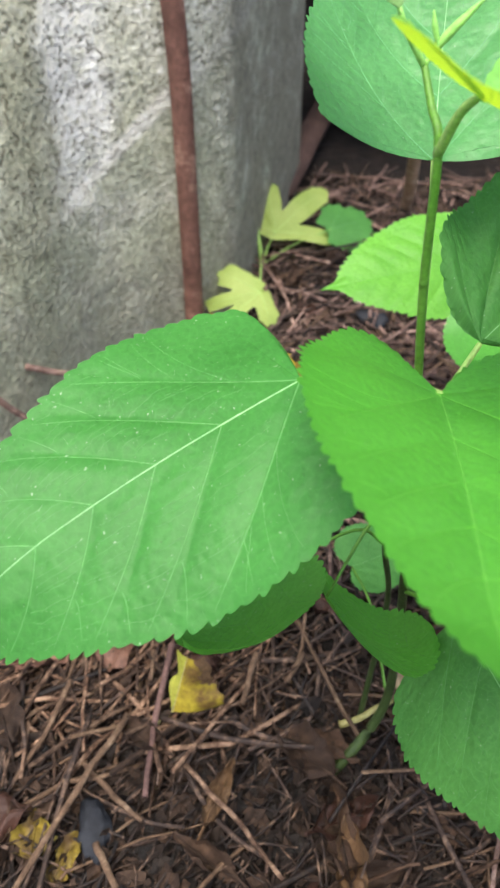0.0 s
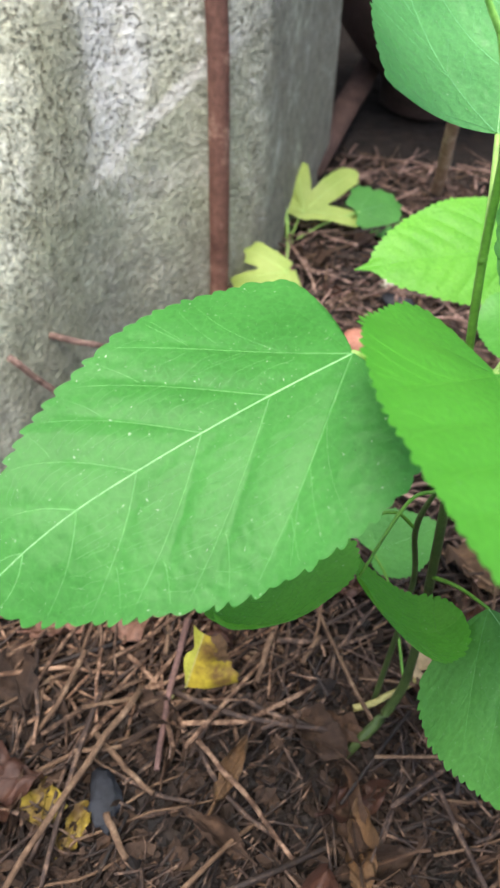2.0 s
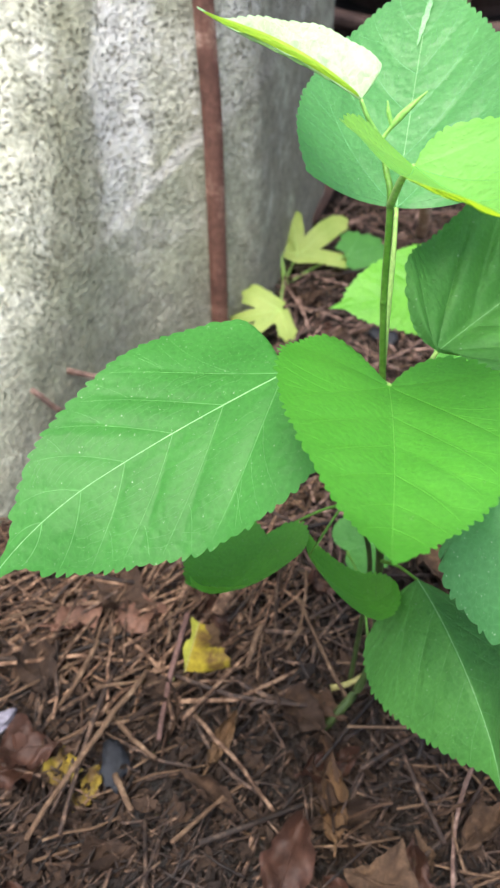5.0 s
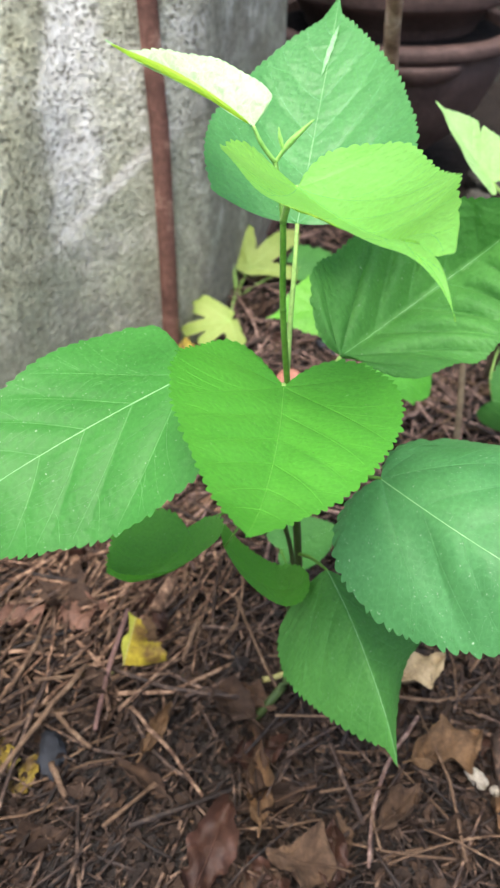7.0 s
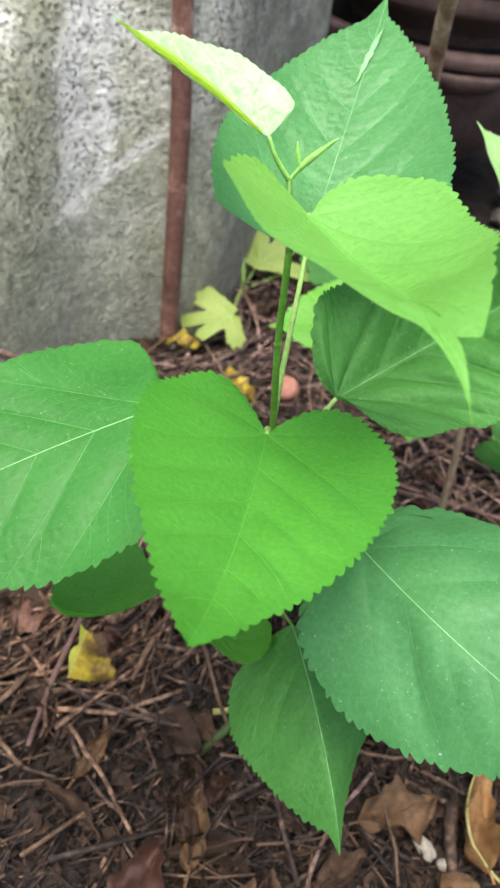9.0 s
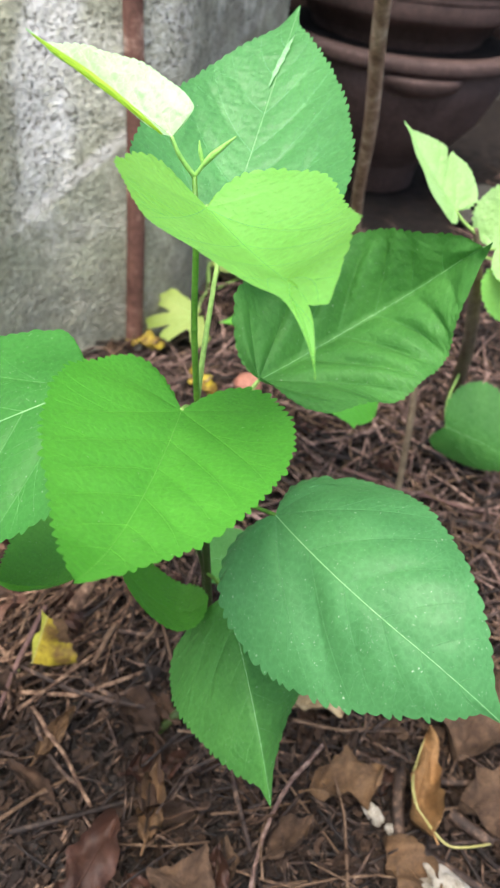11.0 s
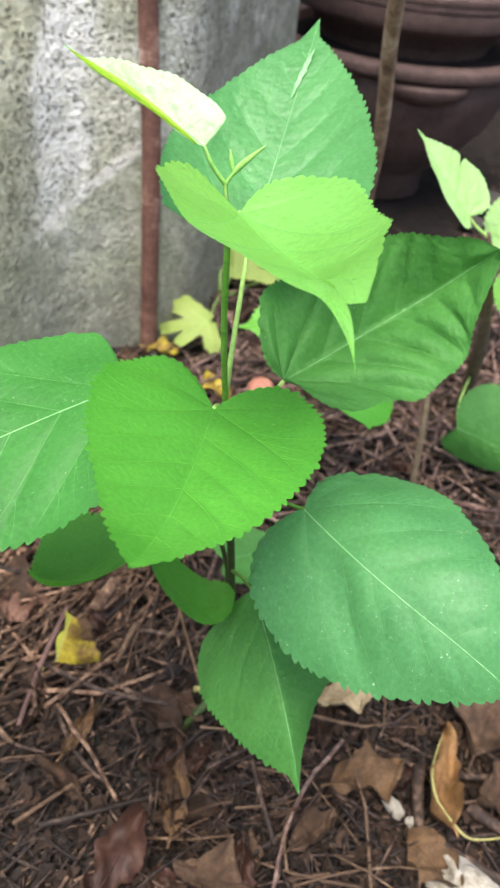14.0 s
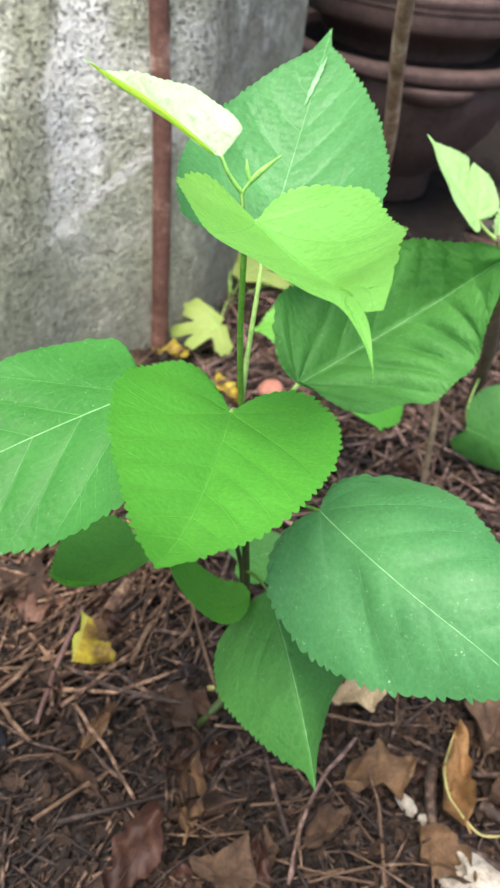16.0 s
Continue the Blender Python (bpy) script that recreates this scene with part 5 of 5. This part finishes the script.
def make_twigs():
    rng = np.random.default_rng(8)
    brown, pale, red, grey = TWIG, TWIG_PALE, TWIG_RED, BAMBOO
    for label, a, b, r, bow, mat, za, zb in (
        ("long pale orange broken twig", (-0.040, 0.350), (-0.096, 0.205), 0.0024, 0.02, pale, 0.026, 0.022),
        ("long brown twig on litter", (-0.090, 0.374), (-0.113, 0.300), 0.0020, -0.03, pale, 0.024, 0.02),
        ("brown twig with pale broken end", (-0.068, 0.317), (-0.019, 0.276), 0.0023, 0.03, pale, 0.02, 0.022),
        ("straight straw-brown twig on soil", (0.004, 0.315), (0.075, 0.248), 0.0019, -0.02, TWIG_TAN, 0.022, 0.02),
        ("thin brown twig on litter", (-0.070, 0.349), (-0.076, 0.212), 0.0020, 0.02, brown, 0.024, 0.02),
        ("brown twig lying across litter", (-0.127, 0.372), (-0.111, 0.321), 0.0019, 0.02, brown, 0.022, 0.02),
        ("reddish brown straight twig", (-0.018, 0.412), (-0.020, 0.293), 0.0026, 0.02, red, 0.024, 0.02),
        ("short pale twig end on litter", (0.048, 0.406), (0.040, 0.366), 0.0026, 0.0, pale, 0.024, 0.02),
        ("short pale twig end on litter", (0.084, 0.409), (0.072, 0.385), 0.0023, 0.0, pale, 0.02, 0.02),
        ("pale broken twig on soil", (-0.046, 0.259), (-0.027, 0.233), 0.0026, 0.0, pale, 0.022, 0.018),
        ("long dark twig across soil", (-0.019, 0.351), (0.100, 0.338), 0.0024, 0.05, brown, 0.02, 0.018),
        ("long grey-brown bent twig", (0.243, 0.331), (0.201, 0.208), 0.0018, 0.09, TWIG_ROSE, 0.02, 0.02),
        ("curved brown twig on soil", (0.004, 0.318), (0.066, 0.262), 0.0021, 0.1, brown, 0.014, 0.014),
        ("short brown twig on soil", (0.236, 0.293), (0.278, 0.278), 0.0022, 0.02, brown, 0.012, 0.012),
        ("long pale straight twig", (-0.125, 0.41), (-0.001, 0.445), 0.0022, 0.02, pale, 0.016, 0.018),
        ("reddish twig propped at the wall's foot", (-0.194, 0.664), (-0.130, 0.695), 0.0034, 0.03, TWIG_ROSE, 0.098, 0.07),
        ("reddish forked twig propped on footing", (-0.209, 0.600), (-0.160, 0.626), 0.0034, 0.02, TWIG_ROSE, 0.12, 0.05),
        ("brown twig on the soil", (-0.1, 0.5), (0.01, 0.47), 0.0024, 0.03, brown, 0.016, 0.016),
        ("dark brown twig on the soil", (0.02, 0.36), (0.115, 0.335), 0.0024, 0.05, brown, 0.014, 0.014),
        ("dark upright-lying stick on the soil", (0.308, 0.326), (0.308, 0.269), 0.0055, 0.02, brown, 0.017, 0.016),
        ("dark thick branch on the soil", (0.313, 0.271), (0.379, 0.248), 0.0045, 0.02, brown, 0.017, 0.016),
        ("grey-brown thick branch end on the soil", (0.348, 0.303), (0.383, 0.287), 0.0060, 0.02, brown, 0.017, 0.016),
        ("dark straight twig on the soil", (0.340, 0.325), (0.383, 0.332), 0.0030, 0.02, brown, 0.017, 0.016),
        ("brown twig on the soil", (0.26, 0.25), (0.4, 0.25), 0.0024, 0.03, brown, 0.012, 0.012),
        ("brown twig on the soil", (0.1, 0.7), (0.26, 0.6), 0.0026, 0.03, brown, 0.016, 0.014),
        ("short thick grey-brown stub of branch", (0.010, 0.405), (0.020, 0.437), 0.0065, 0.0, TWIG_TAN, 0.036, 0.05),
        ("pinkish bare twig on litter", (0.2, 0.62), (0.36, 0.57), 0.0026, -0.03, red, 0.018, 0.016),
        ("pinkish bare twig on litter", (0.24, 0.68), (0.42, 0.66), 0.0022, 0.02, red, 0.018, 0.016),
    ):
        t = thing("twig", label, "twig", "loose twigs")
        pts = twig_points((*a, ground_height(*a) + za), (*b, ground_height(*b) + zb), bow, rng, 8, 0.005)
        tube("shoot", pts, [r, r * 0.95, r * 0.8], mat, t, sides=8)
    # yellow-green side shoot at the sapling's foot
    t = thing("twig", "fallen yellow-green leaf stalk on soil", "twig", "loose twigs")
    tube("shoot", twig_points((0.112, 0.356, 0.014), (0.168, 0.392, 0.016), 0.06, rng, 8), [0.0028, 0.0024, 0.0022], STEM_STRAW, t, sides=8)


make_twigs()


def lump(name, label, category, x, y, size, mat, seed, squash=(1, 1, 0.6), detail=3, group="", rough=1.0):
    bm = bmesh.new()
    bmesh.ops.create_icosphere(bm, subdivisions=detail, radius=0.5)
    for v in bm.verts:
        p = v.co.copy()
        k = 1 + rough * 0.45 * noise.noise(p * 2.6 + Vector((seed * 3.1, 0, 0))) + rough * 0.2 * noise.noise(p * 7 + Vector((0, seed * 1.7, 0)))
        v.co = Vector((p.x * squash[0], p.y * squash[1], p.z * squash[2])) * k * size
    ob = part(name, bm, mat, None)
    ob.matrix_basis = pose(x, y, ground_height(x, y) + 0.012 + size * squash[2] * 0.1, 0, 0, seed * 47)
    return tagged(ob, label, category, group)


lump("bone_fragment", "small bleached white porous fragment on soil", "fragment", 0.288, 0.289, 0.0165, CHALK, 1, (0.7, 1.2, 0.7))
lump("bone_fragment", "tiny bleached white crumb on soil", "fragment", 0.302, 0.28, 0.010, CHALK, 2, (0.9, 1.0, 0.8))
lump("wood_chunk", "bleached white splintered wood chunk", "chunk", 0.381, 0.206, 0.12, CHALK, 3, (1.3, 0.4, 0.3), 4)
lump("pebble", "small round white pebble on soil", "pebble", 0.146, 0.964, 0.015, CHALK, 4, (1, 1, 0.9))
lump("pebble", "tiny white pebble at the wall's foot", "pebble", -0.05, 0.862, 0.011, CHALK, 5, (1, 1, 0.9))
lump("plastic_scrap", "flat dark plastic scrap half buried", "scrap", -0.051, 0.271, 0.036, CHAR, 6, (1.2, 0.55, 0.15))
lump("plastic_scrap", "dark bluish plastic scrap on soil", "scrap", 0.16, 0.92, 0.04, CHAR, 7, (1.1, 0.7, 0.4))
lump("pebble", "round salmon-orange pebble on twigs", "pebble", 0.108, 0.81, 0.036, ORANGE, 0, (1, 0.95, 0.85), 4, "", 0.2)
lump("plastic_scrap", "lilac-white plastic scrap among twigs", "scrap", -0.153, 0.297, 0.024, LILAC, 11, (0.6, 1.2, 0.3))
lump("stone", "grey rough stone on shaded soil", "stone", 0.46, 1.55, 0.09, STONE_SHADE, 8, (1, 0.8, 0.5), 3, "stones by the pots")
lump("stone", "grey rough stone on shaded soil", "stone", 0.53, 1.62, 0.08, STONE_SHADE, 9, (1, 0.9, 0.5), 3, "stones by the pots")
lump("stone", "small grey stone on shaded soil", "stone", 0.43, 1.47, 0.05, STONE_SHADE, 10, (1, 0.9, 0.6), 3, "stones by the pots")


def make_board():
    bm = bmesh.new()
    bmesh.ops.create_cube(bm, size=1.0)
    bmesh.ops.scale(bm, vec=(0.04, 0.46, 0.018), verts=bm.verts)
    bmesh.ops.subdivide_edges(bm, edges=[e for e in bm.edges if abs((e.verts[0].co - e.verts[1].co).y) > 0.3], cuts=8)
    for v in bm.verts:
        v.co.x += 0.0008 * math.sin(v.co.y * 30)
        v.co.z += 0.0012 * math.sin(v.co.y * 27 + 1)
    bmesh.ops.bevel(bm, geom=[e for e in bm.edges if e.calc_face_angle(0) > 0.5], offset=0.002, segments=2, affect="EDGES")
    b = part("board", bm, OLD_WOOD, None)
    b.matrix_basis = pose(0.082, 1.475, 0.045, 8, 12, -12)
    return tagged(b, "old brown wooden board lying by the wall", "board")


make_board()
